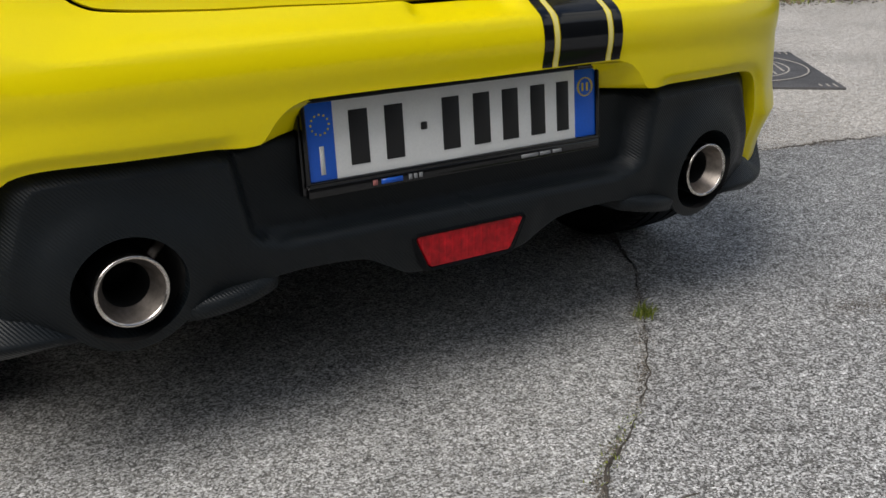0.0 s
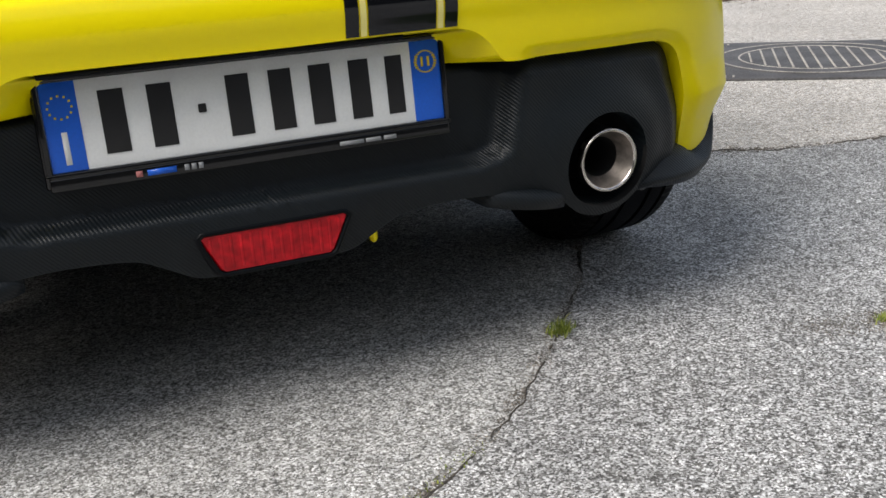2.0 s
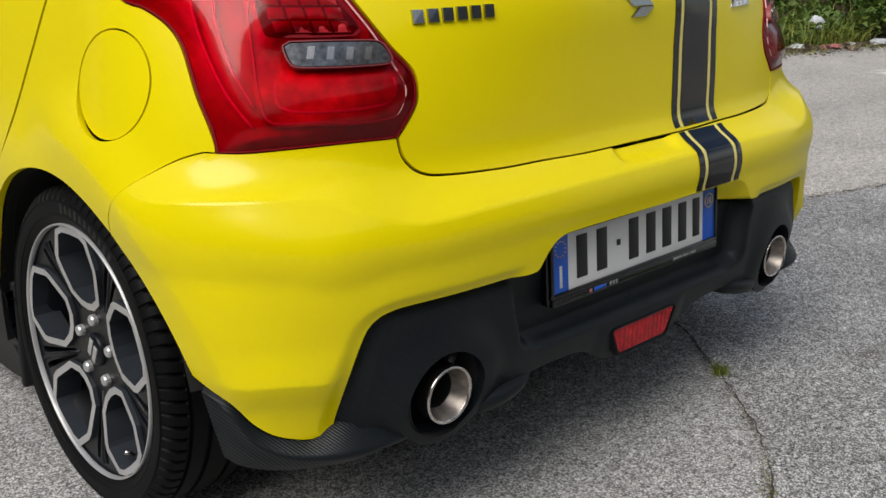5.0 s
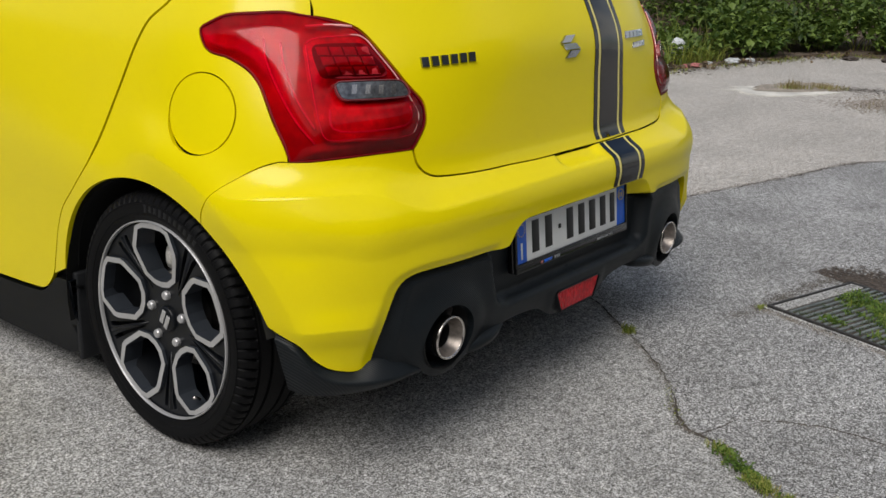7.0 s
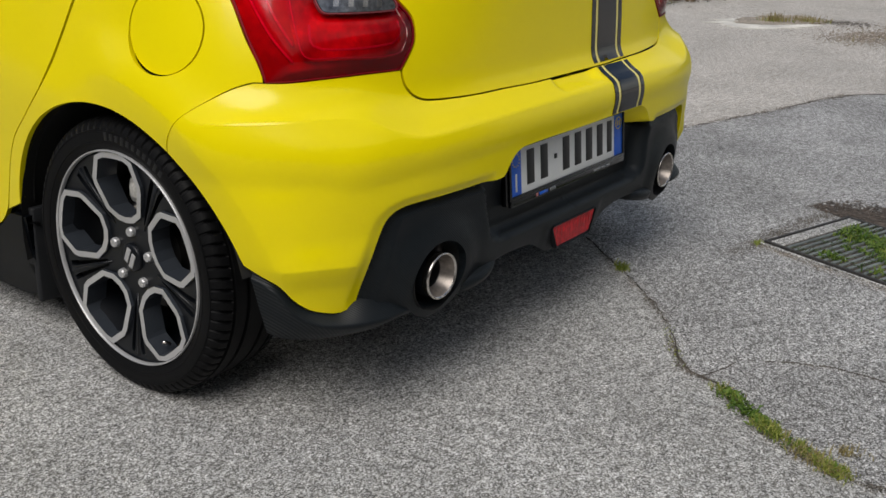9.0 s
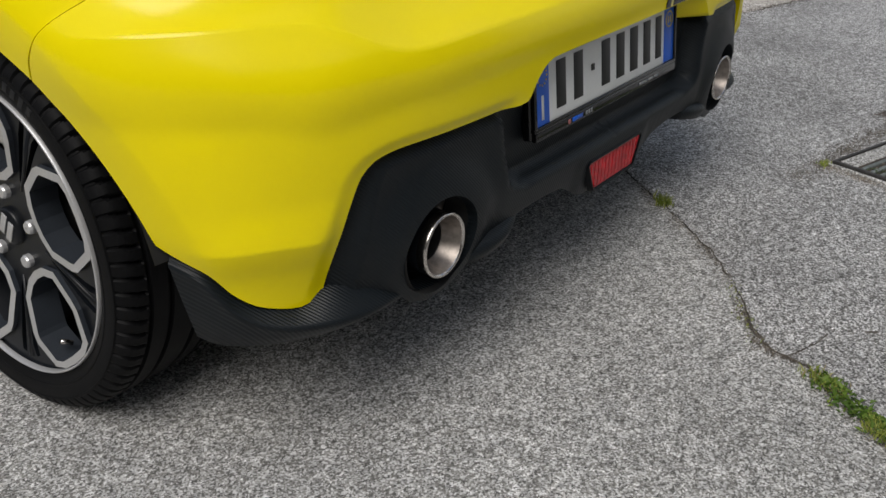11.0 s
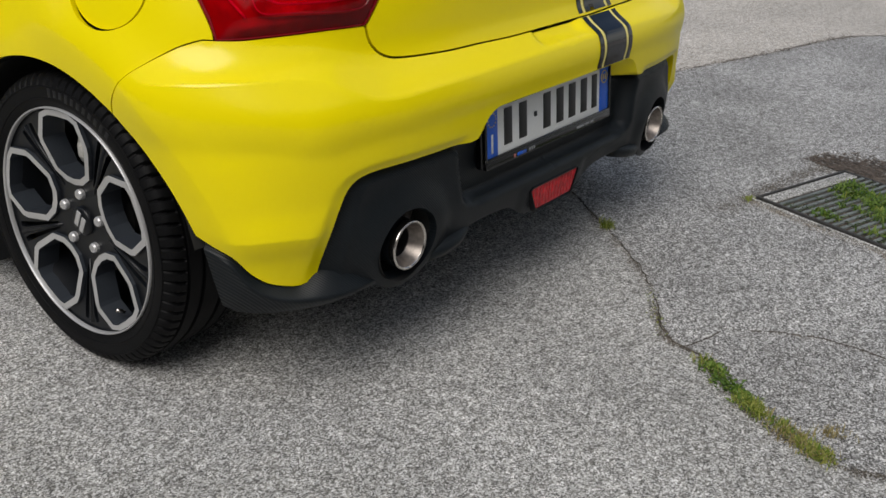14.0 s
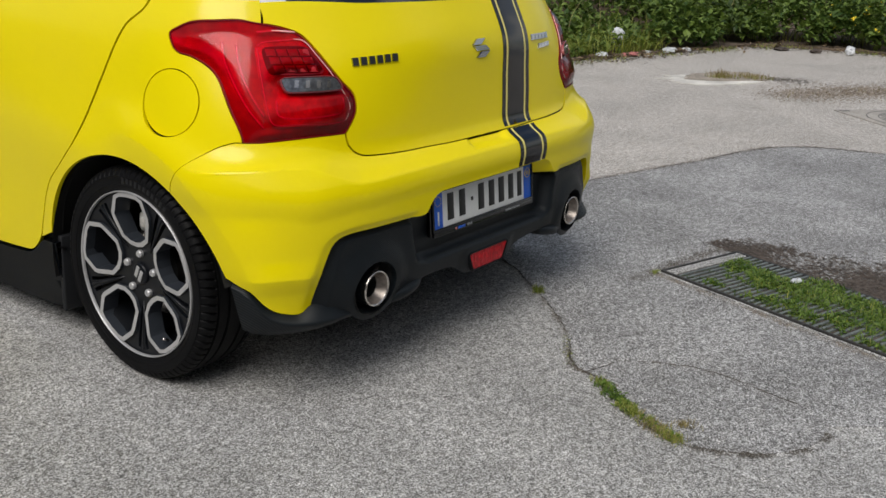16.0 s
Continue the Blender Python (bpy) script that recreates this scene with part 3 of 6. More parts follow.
def cover_lift(q, z, edge=0):
    """The bumper turns in towards the diffuser, and has a crease along its ledge and one below."""
    q = abs(q)
    d = from_line((q, z), edge_line)
    up = -0.008 * (1 - smooth(0.0, 0.021, d)) * smooth(0.345, 0.375, q)
    c = from_line((q, z), CREASE_AT)
    high = (0.015 + 0.010 * smooth(0.50, 0.59, q)) * smooth(0.83, 0.71, q)
    below = z < np.interp(q, CREASE_AT[:, 0], CREASE_AT[:, 1])
    up += high * max(0.0, 1 - c / (0.060 + (0.040 if below else 0.004) * smooth(0.50, 0.60, q))) * smooth(0.704, 0.690, z)
    if z > 0.60:
        up -= 0.002 * math.exp(-((c - 0.025) / 0.015) ** 2) * smooth(0.60, 0.45, q)
    up += arch_lift(q, z, 0)
    low = from_line((q, z), LOW_AT)
    up += 0.008 * max(0.0, 1 - low / 0.045) * smooth(0.0, 0.03, d) * smooth(0.700, 0.650, q)
    if z < 0.39:
        up -= 0.013 * smooth(0.39, 0.29, z)
    # grip below the tailgate's edge
    up -= 0.011 * smooth(0.118, 0.085, q) * smooth(0.606, 0.626, z)
    return up


def beside_edge(d, side):
    """A line at a distance from the edge between bumper and diffuser: above it (1) or below it (-1)."""
    line, out = round_line(DIFFUSER_TOP, 0.008, closed=False), []
    for i, p in enumerate(line):
        t = (line[min(i + 1, len(line) - 1)] - line[max(i - 1, 0)]).normalized()
        p = p + Vector((-t.y, t.x)) * d * side
        if from_line(p, edge_line) > 0.96 * d and p.x > (0.360 if side > 0 else 0.004):
            out.append(p)
    return out


def cover_rim(p, n):
    """The edge turns in; round the plate it forms a deeper wall."""
    if abs(p.x) < 0.350 and 0.47 < p.z < 0.56:
        k = smooth(0.262, 0.300, abs(p.x))
        return Vector((math.copysign(0.066, -p.x) * k, 0.046 + 0.014 * k, max(p.z - 0.008, 0.4765) - p.z))
    return n * (-0.040 if p.z < 0.50 and abs(p.x) > 0.60 and p.y < -0.30 else -0.014)


panel("bumper_cover", COVER_LINE, PAINT, car, step=0.012, gap=0.0010, rim=cover_rim, lift=cover_lift, rings=(0.03,), mirror=True, soft=([p for p in CREASE if 0.012 < p.x < 0.76], LOW_CREASE, ARCH_FOLD, beside_edge(0.008, 1), beside_edge(0.018, 1)))

quarter = flank([(-0.012, 1.030), (0.005, 0.994), (0.062, 0.945), (0.124, 0.811), (0.178, 0.696), (0.224, 0.628), (0.296, 0.558), (0.363, 0.498), (0.404, 0.437), (0.440, 0.356), (0.464, 0.303)])
quarter += flank([p for p in ARCH if p[1] > 0.300 and p[0] > -0.172])
quarter += SEAM + LAMP_BACK + [(0.706, 0.99), (0.715, 1.03)]
QUARTER_LINE = round_line(quarter, 0.010, sharp={0, 10, 11, 10 + len([p for p in ARCH if p[1] > 0.300 and p[0] > -0.172]), 11 + len([p for p in ARCH if p[1] > 0.300 and p[0] > -0.172]), len(quarter) - 1})
FUEL = [(0.846 + 0.0635 * math.cos(2 * math.pi * i / 48) - 0.0 , 0.781 + 0.082 * math.sin(2 * math.pi * i / 48)) for i in range(48)]


for side in (1, -1):
    def place(q, z, up, side=side):
        p = skin(q, z) + outward(q, z) * up
        return Vector((side * p.x, p.y, p.z))
    around = [(0.846 + 0.0635 * k * math.cos(2 * math.pi * i / 48), 0.781 + 0.082 * k * math.sin(2 * math.pi * i / 48)) for k in (1.12, 1.27, 1.45) for i in range(48)]
    panel("quarter_panel", QUARTER_LINE, PAINT, car, step=0.016, gap=0.0014, lift=arch_lift, place=place, holes=[FUEL] if side == 1 else (), extra=around, soft=[ARCH_FOLD])
    if side == 1:
        panel("fuel_flap", [Vector(p) for p in FUEL], PAINT, car, step=0.014, rings=(0.01,), gap=0.0027, rim=0.008, place=place, label="round yellow fuel filler flap")

hatch = HATCH_FOOT[::-1] + [LAMP_FOOT[-1]] + LAMP_FRONT[::-1] + [(0.703, 0.975), (0.706, 0.99), (0.715, 1.026), (0.48, 1.026), (0.18, 1.026), (0.0, 1.026)]
HATCH_LINE = round_line(hatch, 0.010, sharp={0, 7, 17, 20, 22, len(hatch) - 1})
panel("tailgate", HATCH_LINE, PAINT, car, step=0.014, gap=0.0029, mirror=True, rim=0.009)

LAMP_LINE = round_line(LAMP_FOOT[::-1] + [(0.702, 0.703)] + LAMP_BACK + LAMP_FRONT, 0.008, sharp={0, 4, 5})
MODULE = round_line([(0.707, 0.925), (0.696, 0.936), (0.672, 0.940), (0.632, 0.943), (0.616, 0.934), (0.599, 0.913), (0.562, 0.862), (0.525, 0.793), (0.522, 0.772), (0.537, 0.741), (0.625, 0.740), (0.659, 0.743), (0.673, 0.779), (0.687, 0.837), (0.701, 0.894)], 0.006)
REVERSE = round_line([(0.650, 0.850), (0.567, 0.851), (0.557, 0.846), (0.546, 0.825), (0.552, 0.819), (0.636, 0.817), (0.645, 0.821), (0.655, 0.845)], 0.005)
GUIDES = ([(0.764, 0.931), (0.754, 0.893), (0.728, 0.836), (0.698, 0.779), (0.671, 0.738)], [(0.739, 0.925), (0.728, 0.884), (0.703, 0.823), (0.673, 0.766)],
          [(0.657, 0.801), (0.650, 0.766), (0.627, 0.758), (0.547, 0.763), (0.536, 0.779), (0.540, 0.801)], [(0.710, 0.956), (0.672, 0.959), (0.642, 0.956)])


def lamp_parts(side):
    def place(q, z, up):
        p = skin(q, z) + outward(q, z) * up
        return Vector((side * p.x, p.y, p.z))
    lens = panel("tail_lamp", LAMP_LINE, LENS, car, step=0.013, gap=0.0025, rim=0.0, lift=lambda q, z, e: 0.014 * smooth(0, 0.035, e), place=place, holes=[REVERSE], label="red tail lamp with a clear reversing light")
    panel("housing", LAMP_LINE, DEEP_RED, lens, step=0.015, gap=0.003, rim=0.02, lift=lambda q, z, e: -0.010 + 0.009 * smooth(0.012, 0.0, e), place=place)
    panel("border", LAMP_LINE, RED_EDGE, lens, step=0.02, gap=0.0012, rim=0.012, holes=[inset(LAMP_LINE, 0.0036)], lift=lambda q, z, e: 0.002, place=place, label="dark red edge of the lamp")
    panel("light_module", MODULE, RED, lens, step=0.012, gap=0.0, rim=0.010, lift=lambda q, z, e: -0.004 + 0.006 * smooth(0.0, 0.012, e), place=place, holes=[REVERSE])
    panel("reversing_light", REVERSE, CLEAR, lens, step=0.006, gap=0.0015, rim=0.006, lift=lambda q, z, e: 0.0118, place=place, label="clear reversing light")
    panel("reversing_frame", [Vector(p) for p in inset(REVERSE, -0.0012)], PALE, lens, step=0.02, gap=0.0, rim=0.012, lift=lambda q, z, e: 0.0138, place=place, holes=[REVERSE])
    for col in range(9):
        q, z = 0.562 + 0.0095 * col, 0.8335 + 0.0004 * col
        cell = [(q + a * 0.0034, z + b * (0.0085 if col % 2 else 0.0060)) for a, b in ((-1, -1), (1, -1), (1, 1), (-1, 1))]
        panel("reflector", [Vector(c) for c in cell], CHROME if col % 2 else CLEAR, lens, step=0.006, gap=0, rim=0.004, lift=lambda q, z, e: 0.0125, place=place)
    tray = round_line([(0.690, 0.921), (0.640, 0.924), (0.618, 0.921), (0.604, 0.908), (0.580, 0.866), (0.584, 0.860), (0.668, 0.859), (0.676, 0.864), (0.694, 0.912)], 0.006)
    panel("led_tray", tray, RED_EDGE, lens, step=0.012, gap=0, rim=0.004, lift=lambda q, z, e: 0.0040, place=place)
    bm = bmesh.new()
    tube(bm, [place(p.x, p.y, 0.0035) for p in inset(MODULE, 0.004)], 0.0016, 6)
    part("light_guide", bm, BRIGHT_RED, lens)
    for row in range(3):
        for col in range(4):
            z = 0.909 - 0.0185 * row
            q = 0.679 - 0.0195 * col - 0.0095 * row
            cell = [(q + a * 0.0082 + b * 0.0028, z + b * 0.0074) for a, b in ((-1, -1), (1, -1), (1, 1), (-1, 1))]
            panel("led_cell", round_line([Vector(c) for c in cell], 0.004, sharp={0, 1, 2, 3}), DEEP_RED, lens, step=0.005, gap=0, rim=0.004,
                  lift=lambda q, z, e: 0.0055 + 0.0035 * smooth(0, 0.007, e), place=place)
    for line in GUIDES:
        bm = bmesh.new()
        tube(bm, [place(p[0], p[1], 0.001) for p in round_line(line, 0.01, closed=False)], 0.0026, 6)
        part("light_guide", bm, BRIGHT_RED, lens)


for side in (1, -1):
    lamp_parts(side)

# door, sill and the rest of the side
DOOR = flank([(-0.006, 1.030), (0.010, 0.994), (0.067, 0.945), (0.129, 0.811), (0.183, 0.696), (0.229, 0.628), (0.301, 0.558), (0.368, 0.498), (0.409, 0.437), (0.445, 0.356), (0.469, 0.303), (0.508, 0.262), (0.545, 0.244), (0.775, 0.230), (1.050, 0.222), (1.060, 0.600), (1.060, 1.030)])
FRONT_DOOR = flank([(1.066, 1.03), (1.066, 0.6), (1.056, 0.22), (1.9, 0.20), (1.98, 0.3), (2.0, 0.6), (1.98, 0.95), (1.9, 1.03)])
SILL = flank([(0.385, 0.303), (0.455, 0.296), (0.475, 0.280), (0.508, 0.256), (0.55, 0.237), (0.775, 0.224), (2.02, 0.195), (2.02, 0.09), (0.48, 0.085), (0.392, 0.10)])
FENDER = flank([(2.004, 1.0), (2.006, 0.6), (1.986, 0.3), (2.0, 0.2), (2.07, 0.243)] + [(2.45 - 0.385 * math.cos(radians(a)), 0.243 + 0.365 * math.sin(radians(a))) for a in range(10, 171, 8)] + [(2.85, 0.2)])
FENDER += [(SIDE + BASE + 0.942, 0.2), (SIDE + BASE + 0.942, 0.62), (SIDE + BASE + 0.6, 0.74), (SIDE + 2.6, 0.86)]
for side in (1, -1):
    def place(q, z, up, side=side):
        p = skin(q, z) + outward(q, z) * up
        return Vector((side * p.x, p.y, p.z))
    panel("rear_door", round_line(DOOR, 0.012, sharp={0, 14, 16}), PAINT, car, step=0.035, place=place)
    panel("front_door", round_line(FRONT_DOOR, 0.02, sharp={0, 2, 7}), PAINT, car, step=0.06, place=place)
    panel("side_skirt", round_line(SILL, 0.012, sharp={0, 6, 7, 9}), BLACK, car, step=0.03, place=place, rim=0.03, gap=0.0, lift=lambda q, z, e: 0.006)
    panel("front_fender", round_line(FENDER, 0.02, sharp={0, 3, 4, 25, 26, 27, 28, 29}), PAINT, car, step=0.06, place=place, gap=0.0)


# ---- diffuser ----
EXX, EXZ = 0.521, 0.307
BOTTOM = [(-0.70, 0.262), (-0.66, 0.245), (-0.61, 0.236)]
BOTTOM += [(-EXX + 0.091 * math.cos(radians(a)), EXZ + 0.091 * math.sin(radians(a))) for a in range(224, 320, 8)]
BOTTOM += [(-0.435, 0.258), (-0.37, 0.274), (-0.324, 0.283), (-0.264, 0.286), (-0.182, 0.279), (-0.142, 0.259), (-0.10, 0.240), (0.0, 0.238)]
DIFF_LINE = round_line(DIFFUSER_TOP + rear(BOTTOM), 0.007, sharp={0, len(DIFFUSER_TOP) - 1, len(DIFFUSER_TOP) + len(BOTTOM) - 1})
HOLE = rear([(-EXX + 0.074 * math.cos(2 * math.pi * i / 64), EXZ + 0.074 * math.sin(2 * math.pi * i / 64)) for i in range(64)])
HOLE = [Vector(p) for p in HOLE]


def diffuser_lift(q, z, edge):
    """Recessed at its upper edge, with a pocket for the plate above a shelf, and rings round the tailpipes."""
    x = abs(skin(q, z).x)
    d = from_line((q, z), edge_line)
    up = -0.004 - 0.008 * smooth(0.34, 0.42, z) - 0.018 * (1 - min(d / 0.024, 1))
    # plate pocket: slanting sides, rounded lower corners
    low, side, turn = z - 0.330, (0.348 + 0.22 * (z - 0.33) - x) * 0.30, 0.020
    deep = turn - math.hypot(turn - low, turn - side) if low < turn and side < turn else min(low, side)
    up -= 0.040 * smooth(-0.0030, 0.0050, deep)
    up -= 0.050 * smooth(0.464, 0.480, z) * smooth(0.360, 0.345, x)
    r = math.hypot(x - EXX, z - EXZ)
    up += 0.008 * smooth(0.135, 0.080, r)
    up -= 0.005 * smooth(0.10, 0.15, r) * smooth(0.36, 0.44, x) * smooth(0.66, 0.60, x)
    up += 0.004 * smooth(0.150, 0.115, x) * smooth(0.320, 0.305, z)
    return up


POCKET = round_line(rear([(-0.0035, 0.331), (-0.10, 0.331), (-0.20, 0.331), (-0.280, 0.331)]), 0.006, closed=False)
panel("diffuser", DIFF_LINE, CARBON, car, step=0.008, gap=0.0, rim=0.03, lift=diffuser_lift, holes=[HOLE], rings=(0.022,), mirror=True, soft=[beside_edge(0.024, -1), POCKET], label="black carbon-patterned plastic rear diffuser")

LIP_AT = (0.512, 0.525, 0.545, 0.565, 0.590, 0.605, 0.624, 0.643, 0.661, 0.679, 0.699, 0.716)
LIP_ROOT = spline(LIP_AT, (0.252, 0.268, 0.284, 0.290, 0.283, 0.2735, 0.278, 0.288, 0.309, 0.341, 0.356, 0.360))
LIP_EDGE = spline(LIP_AT, (0.249, 0.256, 0.260, 0.261, 0.261, 0.261, 0.263, 0.271, 0.289, 0.320, 0.338, 0.345))
LIP_OUT = spline(LIP_AT, (0.002, 0.011, 0.020, 0.025, 0.025, 0.023, 0.021, 0.018, 0.015, 0.012, 0.008, 0.005))
LIP_FOOT = spline(LIP_AT, (0.245, 0.241, 0.237, 0.233, 0.229, 0.227, 0.224, 0.221, 0.219, 0.218, 0.219, 0.225))


def side_lip(side):
    """A blade under the corner: a sloping top, a rounded edge and a face that runs in below."""
    bm, rows = bmesh.new(), []
    for i in range(61):
        q = 0.512 + 0.204 * i / 60
        root, edge, out, foot = LIP_ROOT(q), LIP_EDGE(q), LIP_OUT(q), LIP_FOOT(q)
        back = 0.014 * smooth(0.66, 0.716, q)
        ring = []
        for o, z in ((-0.030, root + 0.004), (-0.010, root), (out - 0.005, edge + 0.0040), (out - 0.0012, edge + 0.0015), (out, edge - 0.002), (out - 0.0012, edge - 0.007),
                     (out * 0.80 - 0.002, edge * 0.5 + foot * 0.5), (out * 0.55 - 0.003, foot + 0.004), (out * 0.4 - 0.006, foot), (-0.050, foot + 0.006)):
            qq = q - back * min(max((root - z) / (root - foot), 0), 1)
            p = skin(qq, z) + outward(qq, z) * o
            ring.append(bm.verts.new((side * p.x, p.y, p.z)))
        rows.append(ring)
    for a, b in zip(rows, rows[1:]):
        for k in range(len(a) - 1):
            bm.faces.new((a[k], a[k + 1], b[k + 1], b[k]))
    bm.faces.new(rows[0]), bm.faces.new(rows[-1])
    bmesh.ops.recalc_face_normals(bm, faces=bm.faces)
    for e in bm.edges:
        if len(e.link_faces) == 2 and e.calc_face_angle() > 0.9:
            e.smooth = False
    part("side_lip", bm, CARBON, car, "black plastic lip behind the wheel")


for side in (1, -1):
    side_lip(side)
    # winglet between the tailpipe and the middle
    bm = bmesh.new()
    rows = []
    for i in range(13):
        u = i / 12
        x = -0.447 + 0.130 * u
        s = math.sin(math.pi * (0.08 + 0.87 * u)) ** 0.5
        z = 0.258 + 0.021 * u
        rows.append([bm.verts.new((side * x, y, zz)) for y, zz in ((-0.486, z + 0.028), (-0.512 - 0.030 * s, z + 0.012), (-0.519 - 0.034 * s, z + 0.003), (-0.514 - 0.032 * s, z - 0.015), (-0.446, z - 0.020))])
    for a, b in zip(rows, rows[1:]):
        for k in range(4):
            bm.faces.new((a[k], a[k + 1], b[k + 1], b[k]))
    bm.faces.new(rows[0]), bm.faces.new(rows[-1])
    bmesh.ops.recalc_face_normals(bm, faces=bm.faces)
    part("winglet", bm, CARBON, car)
    # tailpipe
    pipe = part("tailpipe", lathe(bmesh.new(), [(-0.5345, 0.0470), (-0.5445, 0.0485), (-0.5495, 0.0490), (-0.552, 0.0475), (-0.5515, 0.0450), (-0.549, 0.0435)], 72, "y"), CHROME, car, "round polished steel exhaust tip")
    pipe.location = (side * EXX, 0.010, EXZ)
    inner = part("inner_pipe", lathe(bmesh.new(), [(-0.5225, 0.0315), (-0.5125, 0.0305), (-0.48, 0.030), (-0.36, 0.030), (-0.36, 0.001)], 48, "y"), DARK, pipe)
    part("flare", lathe(bmesh.new(), [(-0.5492, 0.0436), (-0.5400, 0.0395), (-0.5260, 0.0340), (-0.5215, 0.0310)], 72, "y"), STEEL, pipe, "darker steel inside of the exhaust tip")
    sleeve = part("outer_sleeve", lathe(bmesh.new(), [(-0.5355, 0.0465), (-0.5275, 0.0478), (-0.42, 0.047)], 48, "y"), GREY, pipe)
    tunnel = part("exhaust_tunnel", lathe(bmesh.new(), [(-0.529, 0.0748), (-0.523, 0.0735), (-0.44, 0.072), (-0.43, 0.001)], 64, "y"), DARK, car)
    tunnel.location = (side * EXX, 0, EXZ)
    part("hanger_rod", tube(bmesh.new(), [(side * -(EXX - 0.030), -0.500, EXZ + 0.022), (side * -(EXX - 0.052), -0.492, EXZ + 0.040), (side * -(EXX - 0.062), -0.470, EXZ + 0.046)], 0.0085, 10), STEEL, car, "brownish steel exhaust hanger rod")

# fog lamp
FOG = [(-0.097, 0.300), (0.097, 0.300), (0.101, 0.2965), (0.0785, 0.2505), (0.0735, 0.247), (-0.0735, 0.247), (-0.0785, 0.2505), (-0.101, 0.2965)]
bm = bmesh.new()


def prism(bm, outline, front, back, shrink=0.0):
    """A flat solid from an outline of (x, z), its front at y = front."""
    c = Vector((sum(p[0] for p in outline) / len(outline), sum(p[1] for p in outline) / len(outline)))
    a = [bm.verts.new((p[0] + (c.x - p[0]) * shrink, front, p[1] + (c.y - p[1]) * shrink)) for p in outline]
    b = [bm.verts.new((p[0], front + 0.003, p[1])) for p in outline]
    d = [bm.verts.new((p[0], back, p[1])) for p in outline]
    bm.faces.new(a), bm.faces.new(d)
    n = len(outline)
    for p, q in ((a, b), (b, d)):
        for i in range(n):
            bm.faces.new((p[i], p[(i + 1) % n], q[(i + 1) % n], q[i]))
    bmesh.ops.recalc_face_normals(bm, faces=bm.faces)
    return bm


fog = part("fog_lamp", prism(bm, round_line(FOG, 0.006, sharp=set(range(8))), -0.5465, -0.50, 0.03), FOG_RED, car, "red rear fog lamp with ribbed lens", shade=False)

# number plate with its frame
TILT = pose(0, -0.5205, 0.460, -5.7)


def plate_box(name, x, z, sx, sz, y, sy, mat, parent, bevel=0.0, label=""):
    return part(name, box(bmesh.new(), x, y, z, sx, sy, sz, bevel, TILT), mat, parent, label)


plate = plate_box("number_plate", 0, 0, 0.520, 0.110, 0, 0.003, WHITE, car, 0.0008, "white licence plate with blue ends in a black frame")
plate_box("plate_frame", 0, -0.006, 0.540, 0.138, 0.010, 0.016, GLOSS, plate, 0.004)
for n, (x, z, sx, sz) in enumerate(((0, 0.0585, 0.536, 0.007), (0, -0.0585, 0.536, 0.007), (-0.2635, 0, 0.007, 0.124), (0.2635, 0, 0.007, 0.124), (0, -0.069, 0.530, 0.016))):
    plate_box("frame_bar", x, z, sx, sz, -0.001, 0.010, GLOSS, plate, 0.002)
for s in (-1, 1):
    plate_box("blue_band", s * 0.2385, 0, 0.042, 0.109, -0.0012, 0.0026, BLUE, plate, 0.0006, "blue end band of the plate")
plate_box("country_bar", -0.2385, -0.026, 0.007, 0.040, -0.0026, 0.001, WHITE, plate)
for x, w in ((-0.178, 0.030), (-0.120, 0.030), (-0.022, 0.030), (0.034, 0.030), (0.088, 0.030), (0.142, 0.028), (0.192, 0.024)):
    plate_box("bar", x, 0, w, 0.078, -0.0020, 0.0016, INK, plate, 0.0005)


# ---- wheels ----
def slab(bm, outline, holes, front, back, depth=None, step=0.02, map3=None):
    """A flat piece in (u, v) with holes, with walls from front to back, axis along x."""
    loops = [outline] + list(holes)
    pts, edges = [], []
    for l in loops:
        k = len(pts)
        pts += [Vector((p[0], p[1])) for p in l]
        edges += [(k + i, k + (i + 1) % len(l)) for i in range(len(l))]
    v2, e2, f2 = delaunay_2d_cdt(pts, edges, [], 0, 1e-6)[:3]
    dep = depth or (lambda u, v: 0.0)
    a = [bm.verts.new((front + dep(v.x, v.y), v.x, v.y)) for v in v2]
    faces = []
    for t in f2:
        c = sum((v2[i] for i in t), Vector((0, 0))) / len(t)
        if inside(c, outline) and not any(inside(c, h) for h in holes):
            f = bm.faces.new([a[i] for i in t])
            f.normal_update()
            if f.normal.x > 0:
                f.normal_flip()
            faces.append(f)
    border = [e for f in faces for e in f.edges if len(e.link_faces) == 1]
    low = {}
    for e in border:
        for v in e.verts:
            if v not in low:
                low[v] = bm.verts.new((back + (v.co.x - front) * 0.6, v.co.y, v.co.z))
    for e in set(border):
        p, q = e.verts
        order = [l.vert for l in e.link_faces[0].loops]
        if order[(order.index(p) + 1) % len(order)] != q:
            p, q = q, p
        bm.faces.new((q, p, low[p], low[q])).material_index = 1
        e.smooth = False
    return bm


def polar(r, a):
    return (r * math.sin(a), r * math.cos(a))


def window(angle, grow=0.0):
    """One of the five openings: wide at the rim, narrow at the hub."""
    half = [(0.2135, 0.0), (0.2120, 0.033), (0.205, 0.049), (0.162, 0.065), (0.154, 0.0635), (0.104, 0.044), (0.091, 0.021), (0.088, 0.0)]
    line = [(w, r) for r, w in half] + [(-w, r) for r, w in half[-2:0:-1]]
    line = [Vector(p) for p in line]
    if grow:
        line = inset(line, -grow)
        line = [p if p.length < 0.2255 else p * (0.2255 / p.length) for p in line]
    c, s = math.cos(angle), math.sin(angle)
    return [Vector((p.x * c + p.y * s, -p.x * s + p.y * c)) for p in line]


